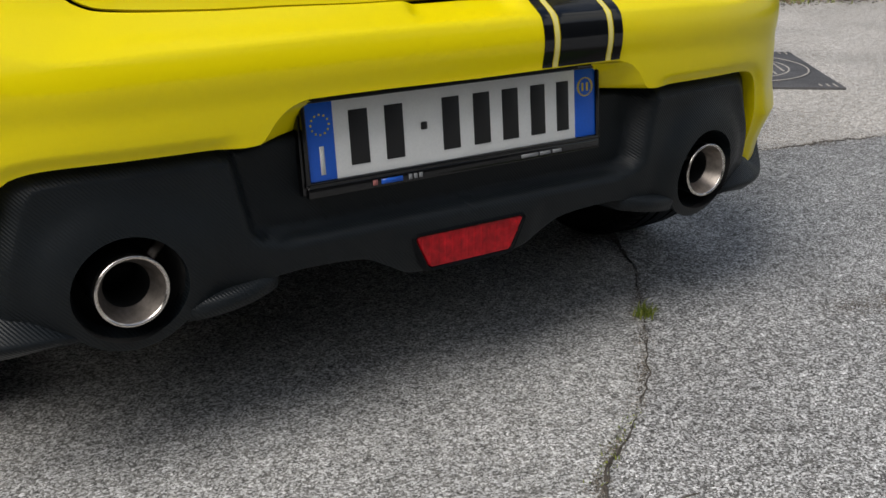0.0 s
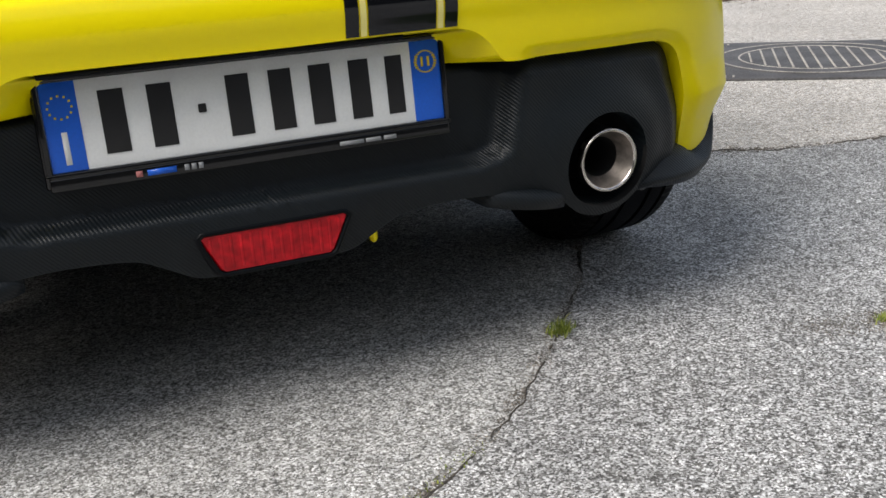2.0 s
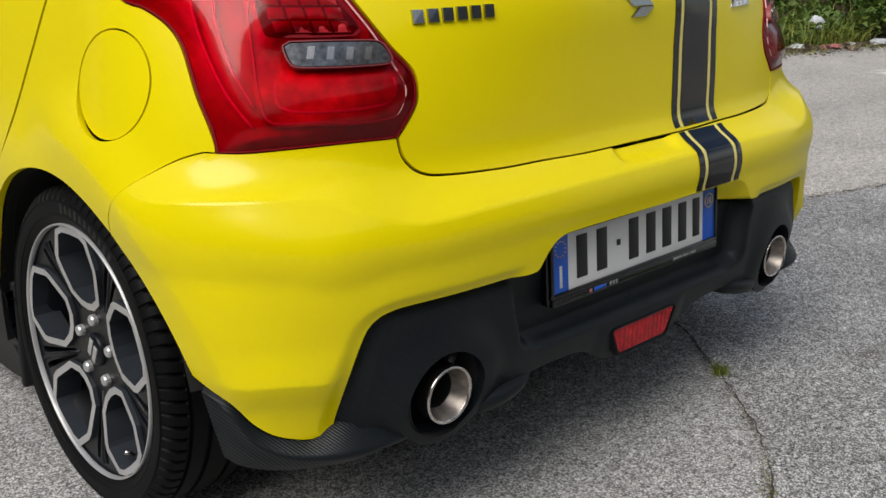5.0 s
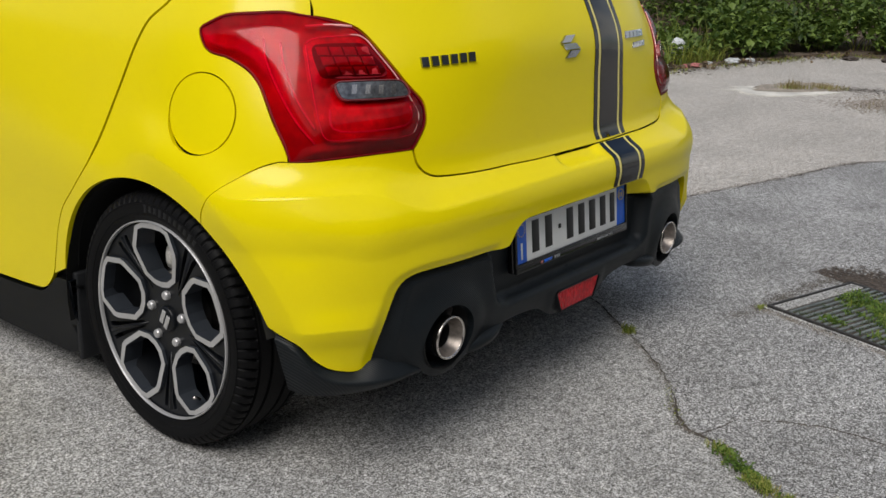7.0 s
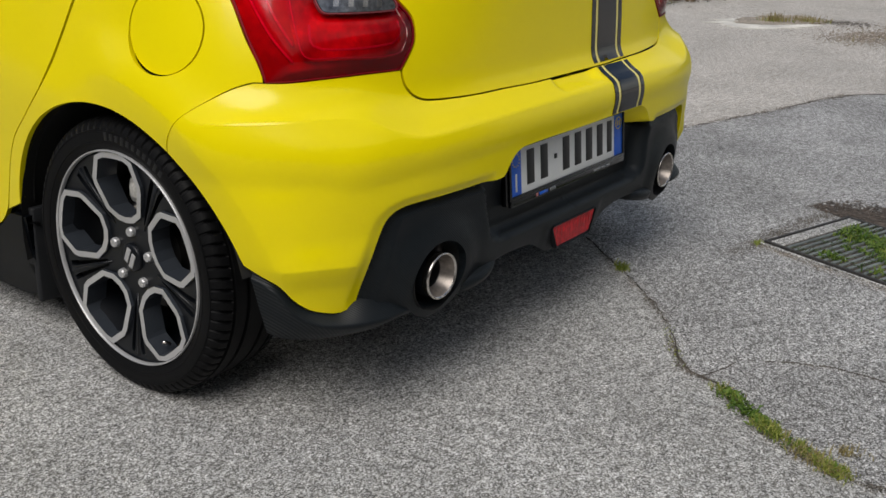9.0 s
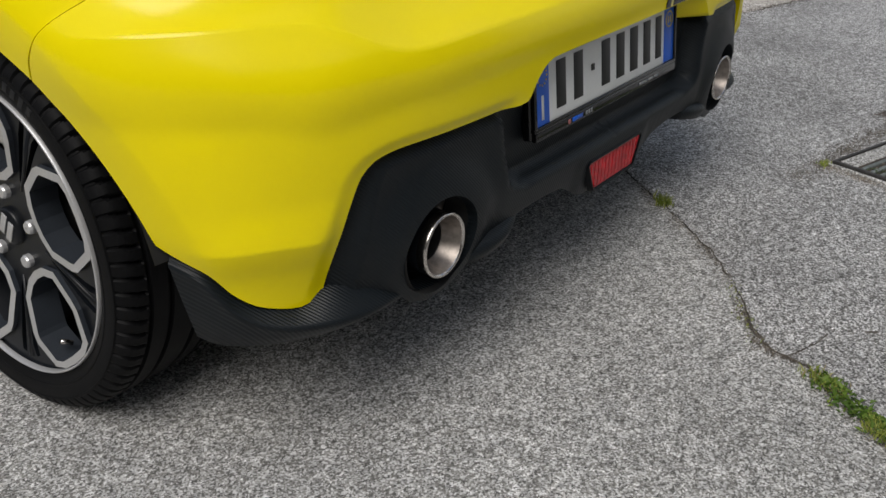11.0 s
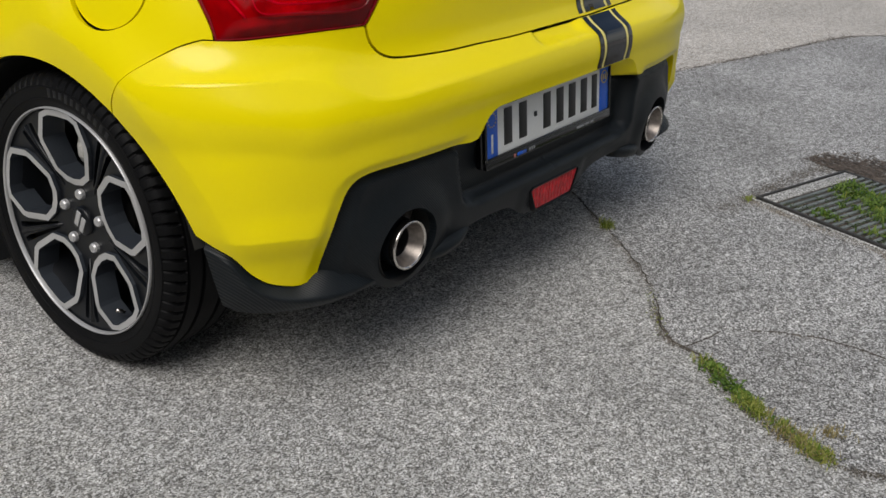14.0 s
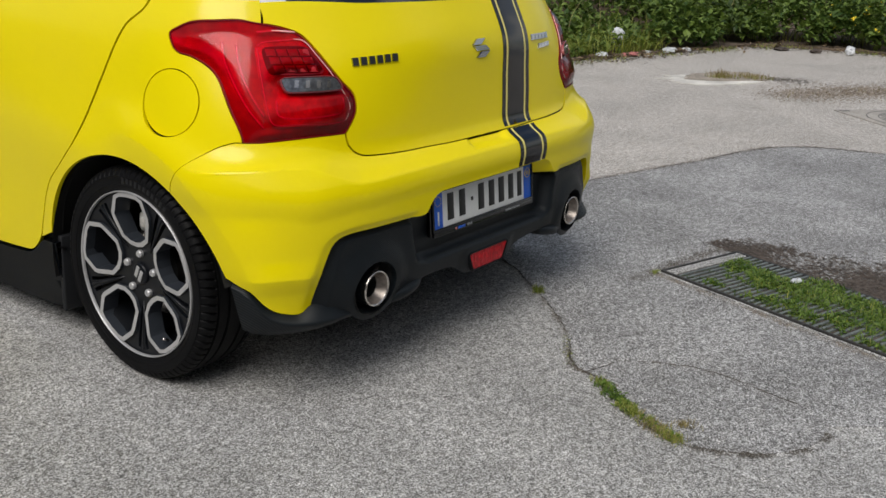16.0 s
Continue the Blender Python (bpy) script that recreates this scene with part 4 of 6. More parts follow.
def wheel_parts(wheel):
    # tyre: rounded shoulders, four grooves round it and short cross cuts
    half = [(-0.088, 0.219), (-0.094, 0.226), (-0.099, 0.236), (-0.0992, 0.2385), (-0.1006, 0.2392), (-0.1010, 0.2418), (-0.1002, 0.2426), (-0.1015, 0.250), (-0.101, 0.266), (-0.1022, 0.2668), (-0.1020, 0.2690), (-0.0995, 0.2700), (-0.098, 0.276), (-0.094, 0.285), (-0.088, 0.2925), (-0.080, 0.2965), (-0.066, 0.2985), (-0.064, 0.2985), (-0.063, 0.292), (-0.057, 0.292), (-0.056, 0.2992), (-0.030, 0.2998), (-0.029, 0.2925), (-0.021, 0.2925), (-0.020, 0.300), (-0.001, 0.300)]
    half = [(a, 0.230 + (r - 0.219) * 0.823) for a, r in half]
    half[0] = (-0.090, 0.2285)
    profile = half + [(-a, r) for a, r in half[::-1]]
    n = 720
    bm = bmesh.new()
    rings = []
    for k, (a, r) in enumerate(profile):
        ring = []
        for i in range(n):
            t = 2 * math.pi * i / n
            rr = r
            cut = (i + (4 if a > 0 else 0) + int(abs(a) * 60)) % 9 < 2
            if cut and 0.274 < r and (abs(a) > 0.064 or 0.031 < abs(a) < 0.0555):
                rr -= 0.0065
            ring.append(bm.verts.new((a, rr * math.cos(t), rr * math.sin(t))))
        rings.append(ring)
    for p, q in zip(rings, rings[1:]):
        for i in range(n):
            bm.faces.new((p[i], p[(i + 1) % n], q[(i + 1) % n], q[i]))
    bmesh.ops.recalc_face_normals(bm, faces=bm.faces)
    for e in bm.edges:
        if len(e.link_faces) == 2 and e.calc_face_angle() > 0.6:
            e.smooth = False
    tyre = part("tyre", bm, RUBBER, wheel, "black low-profile tyre")
    # rim: lip and barrel
    part("rim_lip", lathe(bmesh.new(), [(-0.088, 0.2258), (-0.095, 0.2266), (-0.0975, 0.2282), (-0.096, 0.2300), (-0.088, 0.2305)], 120), SILVER, wheel, "machined silver rim edge")
    part("rim_barrel", lathe(bmesh.new(), [(-0.088, 0.2245), (-0.060, 0.212), (0.02, 0.200), (0.09, 0.205), (0.092, 0.222)], 96), GREY, wheel)
    face = -0.093

    def dish(u, v):
        return 0.016 * smooth(0.21, 0.06, math.hypot(u, v))
    disc = [Vector(polar(0.2245, 2 * math.pi * i / 160)) for i in range(160)]
    grooves = []
    for k in range(5):
        g = 2 * math.pi * k / 5 + WHEEL_TURN + math.pi / 5
        for e in (-1, 1):
            line = [(e * 0.0035, 0.090), (e * 0.0050, 0.13), (e * 0.0085, 0.195), (e * 0.0125, 0.213), (e * 0.0225, 0.210), (e * 0.0190, 0.185), (e * 0.0115, 0.13), (e * 0.0080, 0.095)]
            grooves.append([Vector((u * math.cos(g) + v * math.sin(g), -u * math.sin(g) + v * math.cos(g))) for u, v in line])
    openings = [window(2 * math.pi * k / 5 + WHEEL_TURN, 0.0123) for k in range(5)]
    part("spokes", slab(bmesh.new(), disc, openings + grooves, face + 0.008, face + 0.032, dish), [GREY, GREY], wheel, "dark grey painted alloy spokes")
    for k in range(5):
        a = 2 * math.pi * k / 5 + WHEEL_TURN
        part("window_frame", slab(bmesh.new(), window(a, 0.0128), [window(a)], face, face + 0.05, dish), [SILVER, BARREL], wheel, "silver machined edge of a spoke opening", shade=False)
        g = a + math.pi / 5
        line = [(-0.006, 0.085), (-0.026, 0.21), (0.0, 0.219), (0.026, 0.21), (0.006, 0.085)]
        line = [Vector((u * math.cos(g) + v * math.sin(g), -u * math.sin(g) + v * math.cos(g))) for u, v in line]
        part("spoke_groove", slab(bmesh.new(), line, [], face + 0.026, face + 0.034, dish), [DARK, DARK], wheel, "dark floor of a spoke's grooves")
        ridge = [(0.0, 0.080), (0.0, 0.13), (0.0, 0.215)]
        ridge = [(u * math.cos(g) + v * math.sin(g), -u * math.sin(g) + v * math.cos(g)) for u, v in ridge]
        part("spoke_rib", tube(bmesh.new(), [(face + 0.0090 + dish(u, v), u, v) for u, v in ridge], lambda t: 0.0030 + 0.002 * t, 8), GREY, wheel)
        # wheel bolt
        nut = lathe(bmesh.new(), [(0.0, 0.0110), (-0.014, 0.0104), (-0.0172, 0.0085), (-0.0180, 0.001)], 12)
        ob = part("lug_nut", nut, SILVER, wheel, shade=False)
        ob.location = (face + 0.030, 0.057 * math.sin(a - 0.11), 0.057 * math.cos(a - 0.11))
    part("hub_cap", lathe(bmesh.new(), [(0.0, 0.030), (-0.006, 0.0295), (-0.009, 0.027), (-0.010, 0.001)], 48), GREY, wheel).location = (face + 0.024, 0, 0)
    emblem = bmesh.new()
    for dy, dz, w, h, t in ((0.0085, 0.002, 0.0120, 0.034, 25), (-0.0085, -0.002, 0.0120, 0.034, 25)):
        box(emblem, 0, dy, dz, 0.002, w, h, 0.0006, pose(face + 0.0135, 0, 0, t, 0, 0))
    part("emblem", emblem, SILVER, wheel, "plain silver emblem")
    valve = part("valve", tube(bmesh.new(), [(face + 0.030, 0.0, 0.196), (face + 0.014, 0.0, 0.186)], 0.0042, 10), CHROME, wheel, "small metal tyre valve")
    valve.matrix_basis = pose(0, 0, 0, 152, 0, 0)
    part("brake_disc", lathe(bmesh.new(), [(-0.008, 0.075), (-0.008, 0.130), (0.004, 0.130), (0.004, 0.075)], 64, closed=True), CHROME, wheel)
    part("brake_hat", lathe(bmesh.new(), [(0.0, 0.076), (-0.035, 0.072), (-0.036, 0.001)], 48), DARK, wheel)
    cal = bmesh.new()
    box(cal, -0.022, -0.016, 0.140, 0.07, 0.070, 0.055, 0.014)
    box(cal, -0.056, -0.016, 0.143, 0.02, 0.042, 0.034, 0.008)
    part("brake_caliper", cal, GREY_CAL, wheel, "cast grey brake caliper")


WHEEL_TURN = 0.058
GREY_CAL = material("cast_metal", (0.42, 0.41, 0.38), 0.5, metal=0.1, grain=0.2, scale=200, stain=0.2, stain_scale=30)
wheel = thing("wheel", "five-spoke dark alloy wheel with silver edges, rear of the yellow car", "wheel", "wheels of the car", (-0.768, 0.022, 0.2955))
wheel_parts(wheel)
for x, y, turn in ((0.768, 0.006, 180), (-0.768, 2.47, 0), (0.768, 2.47, 180)):
    copy_thing(wheel, pose(x, y, 0.2955, 0 if turn == 0 else 20, 0, turn))


# ---- shell, arches and underside ----
SHELL = [(0, 0.56), (0.60, 0.56), (0.655, 0.38)] + flank([p for p in ARCH if p[1] > 0.30][::-1]) + flank([(0.5, 0.2), (1.95, 0.2)])
SHELL += flank([(2.45 - 0.395 * math.cos(radians(a)), 0.243 + 0.37 * math.sin(radians(a))) for a in range(10, 171, 10)]) + [(SIDE + BASE + 0.942, 0.22), (SIDE + BASE + 0.942, 0.60), (SIDE + 2.6, 0.82), (SIDE + 1.95, 1.02), (0, 1.02)]
panel("inner_shell", [Vector(p) for p in SHELL], DARK, car, step=0.05, gap=0.0, rim=0, lift=lambda q, z, e: -0.030 - 0.045 * smooth(0.62, 0.50, q), mirror=True)
bm = bmesh.new()
box(bm, 0, 1.55, 0.235, 1.16, 2.4, 0.13, 0.03)
box(bm, 0, 1.2, 0.64, 1.10, 3.1, 0.60, 0.03)
part("underbody", bm, DARK, car)
for side in (1, -1):
    for yc in (0.03, 2.45):
        bm = bmesh.new()
        rows = []
        for a in range(-10, 170, 8):
            c, s = math.cos(radians(a)), math.sin(radians(a))
            rows.append([bm.verts.new((side * x, yc + 0.370 * k * c, 0.26 + 0.360 * k * s)) for x, k in ((-0.858, 1.0), (-0.815, 1.03), (-0.575, 1.03))])
        for p, q in zip(rows, rows[1:]):
            for k in range(2):
                bm.faces.new((p[k], p[k + 1], q[k + 1], q[k]))
        wall = bm.verts.new((side * -0.58, yc, 0.2))
        for p, q in zip(rows, rows[1:]):
            bm.faces.new((p[2], q[2], wall))
        part("arch_liner", bm, DARK, car)


# ---- glass house, roof and bonnet ----
def belt(z, k, a):
    """The outline of the cabin at a height, as a turn a."""
    w, yr, yf, n = k
    c, s = math.cos(a), math.sin(a)
    r = (abs(c) ** n + abs(s) ** n) ** (-1 / n)
    y = r * s
    mid = 0.45
    return (w * r * c, mid + (y * (yf - mid) if y > 0 else y * (mid - yr)), z)


def cabin(rows, mat, name, cap=False, label=""):
    bm = bmesh.new()
    rings = [[bm.verts.new(belt(z, k, 2 * math.pi * i / 96)) for i in range(96)] for z, k in rows]
    for p, q in zip(rings, rings[1:]):
        for i in range(96):
            bm.faces.new((p[i], p[(i + 1) % 96], q[(i + 1) % 96], q[i]))
    if cap:
        bm.faces.new(rings[-1])
    bmesh.ops.recalc_face_normals(bm, faces=bm.faces)
    return part(name, bm, mat, car, label)


cabin([(1.020, (0.725, -0.405, 1.95, 4)), (1.05, (0.715, -0.39, 1.88, 4)), (1.38, (0.585, -0.16, 1.18, 4))], GLASS_DARK, "cabin_glass", label="dark tinted windows")
cabin([(1.375, (0.600, -0.22, 1.20, 4)), (1.40, (0.605, -0.26, 1.19, 4)), (1.44, (0.56, -0.22, 1.10, 4)), (1.475, (0.45, -0.05, 0.95, 3)), (1.49, (0.2, 0.2, 0.7, 2.5))], PAINT, "roof", True)
bm = bmesh.new()
grid = []
for i in range(17):
    u = i / 16
    y = 1.90 + u * (BASE + 0.70 - 1.90)
    zc = 1.04 - 0.30 * u ** 1.5
    row = []
    for j in range(15):
        v = j / 14 * 2 - 1
        w = 0.70 * (1 - 0.25 * u ** 3)
        row.append(bm.verts.new((v * w, y - 0.12 * v * v * u, zc - 0.05 * v * v)))
    grid.append(row)
for p, q in zip(grid, grid[1:]):
    for j in range(14):
        bm.faces.new((p[j], p[j + 1], q[j + 1], q[j]))
bmesh.ops.recalc_face_normals(bm, faces=bm.faces)
part("bonnet", bm, PAINT, car)


# ---- stripes, letters and small fittings of the car ----
for x0, x1 in ((0.118, 0.136), (0.149, 0.243), (0.256, 0.274)):
    mid = [(x0, 0.647), (x0, 0.75), (x0, 0.85), (x0, 0.95), (x0, 1.022), (x1, 1.022), (x1, 0.95), (x1, 0.85), (x1, 0.75), (x1, 0.648)]
    panel("stripe", round_line(rear(mid), 0.010, sharp={0, 4, 5, 9}), FILM, car, step=0.012, gap=0.0, rim=0.0014, lift=lambda q, z, e: 0.0014, label="black film stripe over the tailgate")
    low = [(x0 - 0.003, 0.534), (x0 - 0.003, 0.58), (x0 - 0.003, 0.604), (x0 - 0.003, 0.638), (x1 - 0.003, 0.638), (x1 - 0.003, 0.604), (x1 - 0.003, 0.58), (x1 - 0.003, 0.534)]
    panel("stripe", round_line(rear(low), 0.008, sharp={0, 3, 4, 7}), FILM, car, step=0.008, gap=0.0, rim=0.0014, lift=lambda q, z, e: 0.0016 + cover_lift(q, z), soft=[[(-p.x, p.y) for p in CREASE if 0 < p.x < 0.4]], label="black film stripe over the bumper")

for x0, x1 in ((0.1385, 0.1465), (0.2455, 0.2535)):
    mid = [(x0, 0.647), (x0, 0.75), (x0, 0.85), (x0, 0.95), (x0, 1.022), (x1, 1.022), (x1, 0.95), (x1, 0.85), (x1, 0.75), (x1, 0.648)]
    panel("pin_stripe", round_line(rear(mid), 0.010, sharp={0, 4, 5, 9}), YFILM, car, step=0.012, gap=0.0, rim=0.001, lift=lambda q, z, e: 0.0010, label="pale yellow film line between the stripes")
    low = [(x0 - 0.003, 0.534), (x0 - 0.003, 0.58), (x0 - 0.003, 0.604), (x0 - 0.003, 0.638), (x1 - 0.003, 0.638), (x1 - 0.003, 0.604), (x1 - 0.003, 0.58), (x1 - 0.003, 0.534)]
    panel("pin_stripe", round_line(rear(low), 0.008, sharp={0, 3, 4, 7}), YFILM, car, step=0.008, gap=0.0, rim=0.001, lift=lambda q, z, e: 0.0012 + cover_lift(q, z), soft=[[(-p.x, p.y) for p in CREASE if 0 < p.x < 0.4]], label="pale yellow film line between the stripes")


def badge(name, cells, mat, label=""):
    """Raised pieces of (x, z, half width, half height, slant) on the tailgate."""
    bm = bmesh.new()
    for x, z, w, h, slant in cells:
        front, back = [], []
        for a, b in ((-1, -1), (1, -1), (1, 1), (-1, 1)):
            xx, zz = x + a * w + b * slant, z + b * h
            q = at_x(xx, zz)
            front.append(bm.verts.new(skin(q, zz) + outward(q, zz) * 0.005))
            xx, zz = x + a * w * 1.12 + b * slant * 1.1, z + b * h * 1.12
            q = at_x(xx, zz)
            back.append(bm.verts.new(skin(q, zz) - outward(q, zz) * 0.001))
        bm.faces.new(front)
        for i in range(4):
            bm.faces.new((front[i], front[(i + 1) % 4], back[(i + 1) % 4], back[i]))
    bmesh.ops.recalc_face_normals(bm, faces=bm.faces)
    return part(name, bm, mat, car, label, shade=False)


for i in range(6):
    badge("badge_bar", [(-0.496 + 0.0252 * i, 0.884 + 0.001 * i, 0.0085, 0.0095, 0.001)], BADGE, "small chrome badge bar")
badge("emblem", [(-0.012, 0.908, 0.020, 0.008, 0.012), (0.0, 0.890, 0.030, 0.007, -0.010), (0.008, 0.872, 0.020, 0.008, 0.012)], BADGE, "plain chrome emblem")
for i in range(5):
    badge("badge_bar", [(0.308 + 0.027 * i, 0.900 - 0.0003 * i, 0.0095, 0.0085, 0.002)], BADGE, "small chrome badge bar")
for i in range(4):
    badge("badge_bar", [(0.352 + 0.023 * i, 0.871 + 0.0003 * i, 0.008, 0.007, 0.003)], BADGE, "small chrome badge bar")

# plate details: small marks that cannot be read, as bars; the dot between the groups; the ring of stars as a plain ring
for k in range(12):
    a = 2 * math.pi * k / 12
    plate_box("star_dot", -0.2385 + 0.014 * math.sin(a), 0.024 + 0.014 * math.cos(a), 0.0026, 0.0026, -0.0028, 0.0006, PETAL, plate)
for k in range(24):
    a = 2 * math.pi * k / 24
    plate_box("ring_piece", 0.2385 + 0.0145 * math.sin(a), 0.026 + 0.0145 * math.cos(a), 0.0042, 0.0016 if abs(math.cos(a)) > 0.7 else 0.003, -0.0028, 0.0006, PETAL, plate)
for x in (0.2335, 0.2430):
    plate_box("bar", x, 0.026, 0.0035, 0.013, -0.0028, 0.0006, PETAL, plate)
plate_box("dot", -0.070, 0.002, 0.010, 0.011, -0.0022, 0.0010, INK, plate, 0.0015)
for x, w, m in ((-0.160, 0.008, PINK), (-0.132, 0.036, BLUE), (-0.101, 0.006, GREY_INK), (-0.092, 0.006, GREY_INK), (-0.083, 0.006, GREY_INK)):
    plate_box("bar", x, -0.069, w, 0.0075, -0.0066, 0.0006, m, plate)
for x, w in ((0.120, 0.034), (0.151, 0.022), (0.175, 0.018)):
    plate_box("bar", x, -0.069, w, 0.0055, -0.0066, 0.0006, GREY_INK, plate)

# fog lamp: black surround and ribs behind the lens
for k in range(14):
    x = -0.088 + 0.0135 * k
    top, foot = 0.296, 0.2515
    if abs(x) > 0.076:
        foot = 0.247 + (abs(x) - 0.076) / 0.026 * 0.053 + 0.004
    bm = bmesh.new()
    box(bm, x, -0.5466, (top + foot) / 2, 0.004, 0.0012, top - foot, 0.0005)
    part("rib", bm, FOG_RED, fog)
bm = bmesh.new()
surround = round_line(FOG, 0.006, sharp=set(range(8)))
outer = inset(surround, -0.009)
va = [bm.verts.new((p.x, -0.5400, p.y)) for p in outer]
vb = [bm.verts.new((p.x, -0.5487, p.y)) for p in inset(surround, -0.005)]
vc = [bm.verts.new((p.x, -0.5487, p.y)) for p in inset(surround, -0.001)]
vd = [bm.verts.new((p.x, -0.5300, p.y)) for p in inset(surround, 0.0)]
for p, q in ((va, vb), (vb, vc), (vc, vd)):
    for i in range(len(p)):
        bm.faces.new((p[i], p[(i + 1) % len(p)], q[(i + 1) % len(p)], q[i]))
bmesh.ops.recalc_face_normals(bm, faces=bm.faces)
part("surround", bm, BLACK, fog, "black plastic surround")
# towing eye under the bumper
bm = bmesh.new()
tube(bm, [(0.160 + 0.006 * math.cos(t), -0.47 + 0.017 * math.cos(t), 0.250 + 0.020 * math.sin(t)) for t in [2 * math.pi * i / 24 for i in range(25)]], 0.006, 8)
part("tow_eye", bm, PAINT, car, "small yellow towing eye")
# raised marks on the tyre, unreadable as bars
for i in range(11):
    a = 0.06 - 0.066 * i
    bm = bmesh.new()
    box(bm, -0.1012, 0, 0.2600, 0.0016, 0.0095, 0.018 if i in (0, 3, 9) else 0.013, 0.0005)
    ob = part("bar", bm, MARK_RUBBER, [c for c in wheel.children if c.name.startswith("tyre")][0])
    ob.matrix_basis = pose(0, 0, 0, -math.degrees(a), 0, 0)

# dark strip with the plate lights, under the bumper's edge
bm = bmesh.new()
box(bm, -0.03, -0.533, 0.526, 0.46, 0.030, 0.008, 0.003)
part("plate_light_strip", bm, BLACK, car, "black strip with plate lights")
# black flap in front of the wheel
for side in (1, -1):
    bm = bmesh.new()
    box(bm, side * -0.748, 0.392, 0.204, 0.185, 0.018, 0.232, 0.006)
    flap = part("mud_flap", bm, FLAP, car, "black flap at the front of the wheel arch")
    for z in (0.245, 0.290):
        part("bolt", lathe(bmesh.new(), [(0.3845, 0.011), (0.3810, 0.011), (0.3795, 0.008), (0.3790, 0.001)], 16, "y"), GLOSS, flap).location = (side * -0.785, 0, z)

# ---- ground and road surface ----
bm = bmesh.new()
bmesh.ops.create_grid(bm, x_segments=40, y_segments=40, size=300)
ground = tagged(mesh_object("ground", bm, ASPHALT), "worn light grey asphalt with cracks and weeds", "ground", kind="structure")


def sheet(name, outline, mat, top, base=-0.01, rough=0.0, step=0.05):
    """A flat layer on the ground with an uneven rim."""
    line = []
    for p in round_line([Vector(p) for p in outline], step):
        k = noise.noise(Vector((p.x * 9, p.y * 9, 3.1))) + 0.6 * noise.noise(Vector((p.x * 31, p.y * 31, 7.7)))
        line.append(p + Vector((k, -k)) * rough)
    v2, e2, f2 = delaunay_2d_cdt(line, [(i, (i + 1) % len(line)) for i in range(len(line))], [], 1, 1e-6)[:3]
    bm = bmesh.new()
    vs = [bm.verts.new((v.x, v.y, top)) for v in v2]
    for f in f2:
        face = bm.faces.new([vs[i] for i in f])
        face.normal_update()
        if face.normal.z < 0:
            face.normal_flip()
    low = {}
    border = [e for e in bm.edges if len(e.link_faces) == 1]
    for e in border:
        for v in e.verts:
            if v not in low:
                low[v] = bm.verts.new((v.co.x, v.co.y, base))
    for e in border:
        a, b = e.verts
        bm.faces.new((a, b, low[b], low[a]))
    bmesh.ops.recalc_face_normals(bm, faces=bm.faces)
    return mesh_object(name, bm, mat, False)


CRACK = [(0.88, 0.14), (0.74, -0.08), (0.64, -0.25), (0.475, -0.455), (0.35, -0.60), (0.22, -0.72), (0.10, -0.80), (0.01, -0.86), (-0.02, -0.95), (-0.08, -1.02), (-0.14, -1.09), (-0.19, -1.18), (-0.23, -1.27), (-0.22, -1.33),
         (-0.16, -1.46), (-0.10, -1.52), (-0.04, -1.56), (0.05, -1.58), (0.12, -1.57)]
FAR_EDGE = [(4.3, -1.7), (4.0, -0.81), (3.86, -0.41), (3.56, -0.19), (2.9, -0.03), (2.07, 0.19), (1.6, 0.28), (1.42, 0.37), (1.1, 0.33)]
patch = sheet("pavement_patch", CRACK + [(0.35, -1.9), (0.7, -2.6), (1.2, -3.6), (3.0, -4.5), (4.6, -3.6)] + FAR_EDGE, PATCH, 0.0022, rough=0.008)
# far asphalt: dust plus the brighter light there, both in its colour
far_road = sheet("road", FAR_EDGE[::-1] + [(5.2, -4.8), (14.0, -7.0), (17.0, 3.0), (12.0, 13.0), (1.0, 13.0)], PALE_ROAD, 0.0010)
tagged(far_road, "pale dusty asphalt road beyond the repair, lightened for stronger light", "road", kind="structure")
tagged(patch, "slightly darker repaired asphalt bounded by cracks", "pavement", kind="structure")


def crack(points, wide, jig=2.0, name="crack", gaps=0.0):
    """A ragged dark joint along a line."""
    bm = bmesh.new()
    line = round_line([Vector(p) for p in points], 0.012, closed=False)
    rows = []
    for i, p in enumerate(line):
        t = (line[min(i + 1, len(line) - 1)] - line[max(i - 1, 0)]).normalized()
        s = Vector((-t.y, t.x))
        w = wide * (0.35 + 0.9 * abs(noise.noise(Vector((p.x * 14, p.y * 14, 1.3)))) + 0.5 * noise.noise(Vector((p.x * 60, p.y * 60, 4.0))))
        w = max(w, wide * 0.12)
        o = s * wide * jig * (noise.noise(Vector((p.x * 25, p.y * 25, 9.0))) + 0.5 * noise.noise(Vector((p.x * 70, p.y * 70, 2.0))))
        rows.append([bm.verts.new((p.x + o.x + s.x * k * w, p.y + o.y + s.y * k * w, z)) for k, z in ((-1, 0.0026), (-0.3, 0.0042), (0.4, 0.0044), (1, 0.0027))])
    for i, (a, b) in enumerate(zip(rows, rows[1:])):
        p = line[i]
        if noise.noise(Vector((p.x * 8, p.y * 8, 6.0))) + 0.5 * noise.noise(Vector((p.x * 27, p.y * 27, 2.0))) < gaps:
            continue
        for k in range(3):
            bm.faces.new((a[k], a[k + 1], b[k + 1], b[k]))
    bmesh.ops.recalc_face_normals(bm, faces=bm.faces)
    return tagged(mesh_object(name, bm, SOIL), "dark ragged crack filled with soil", "crack", kind="structure")


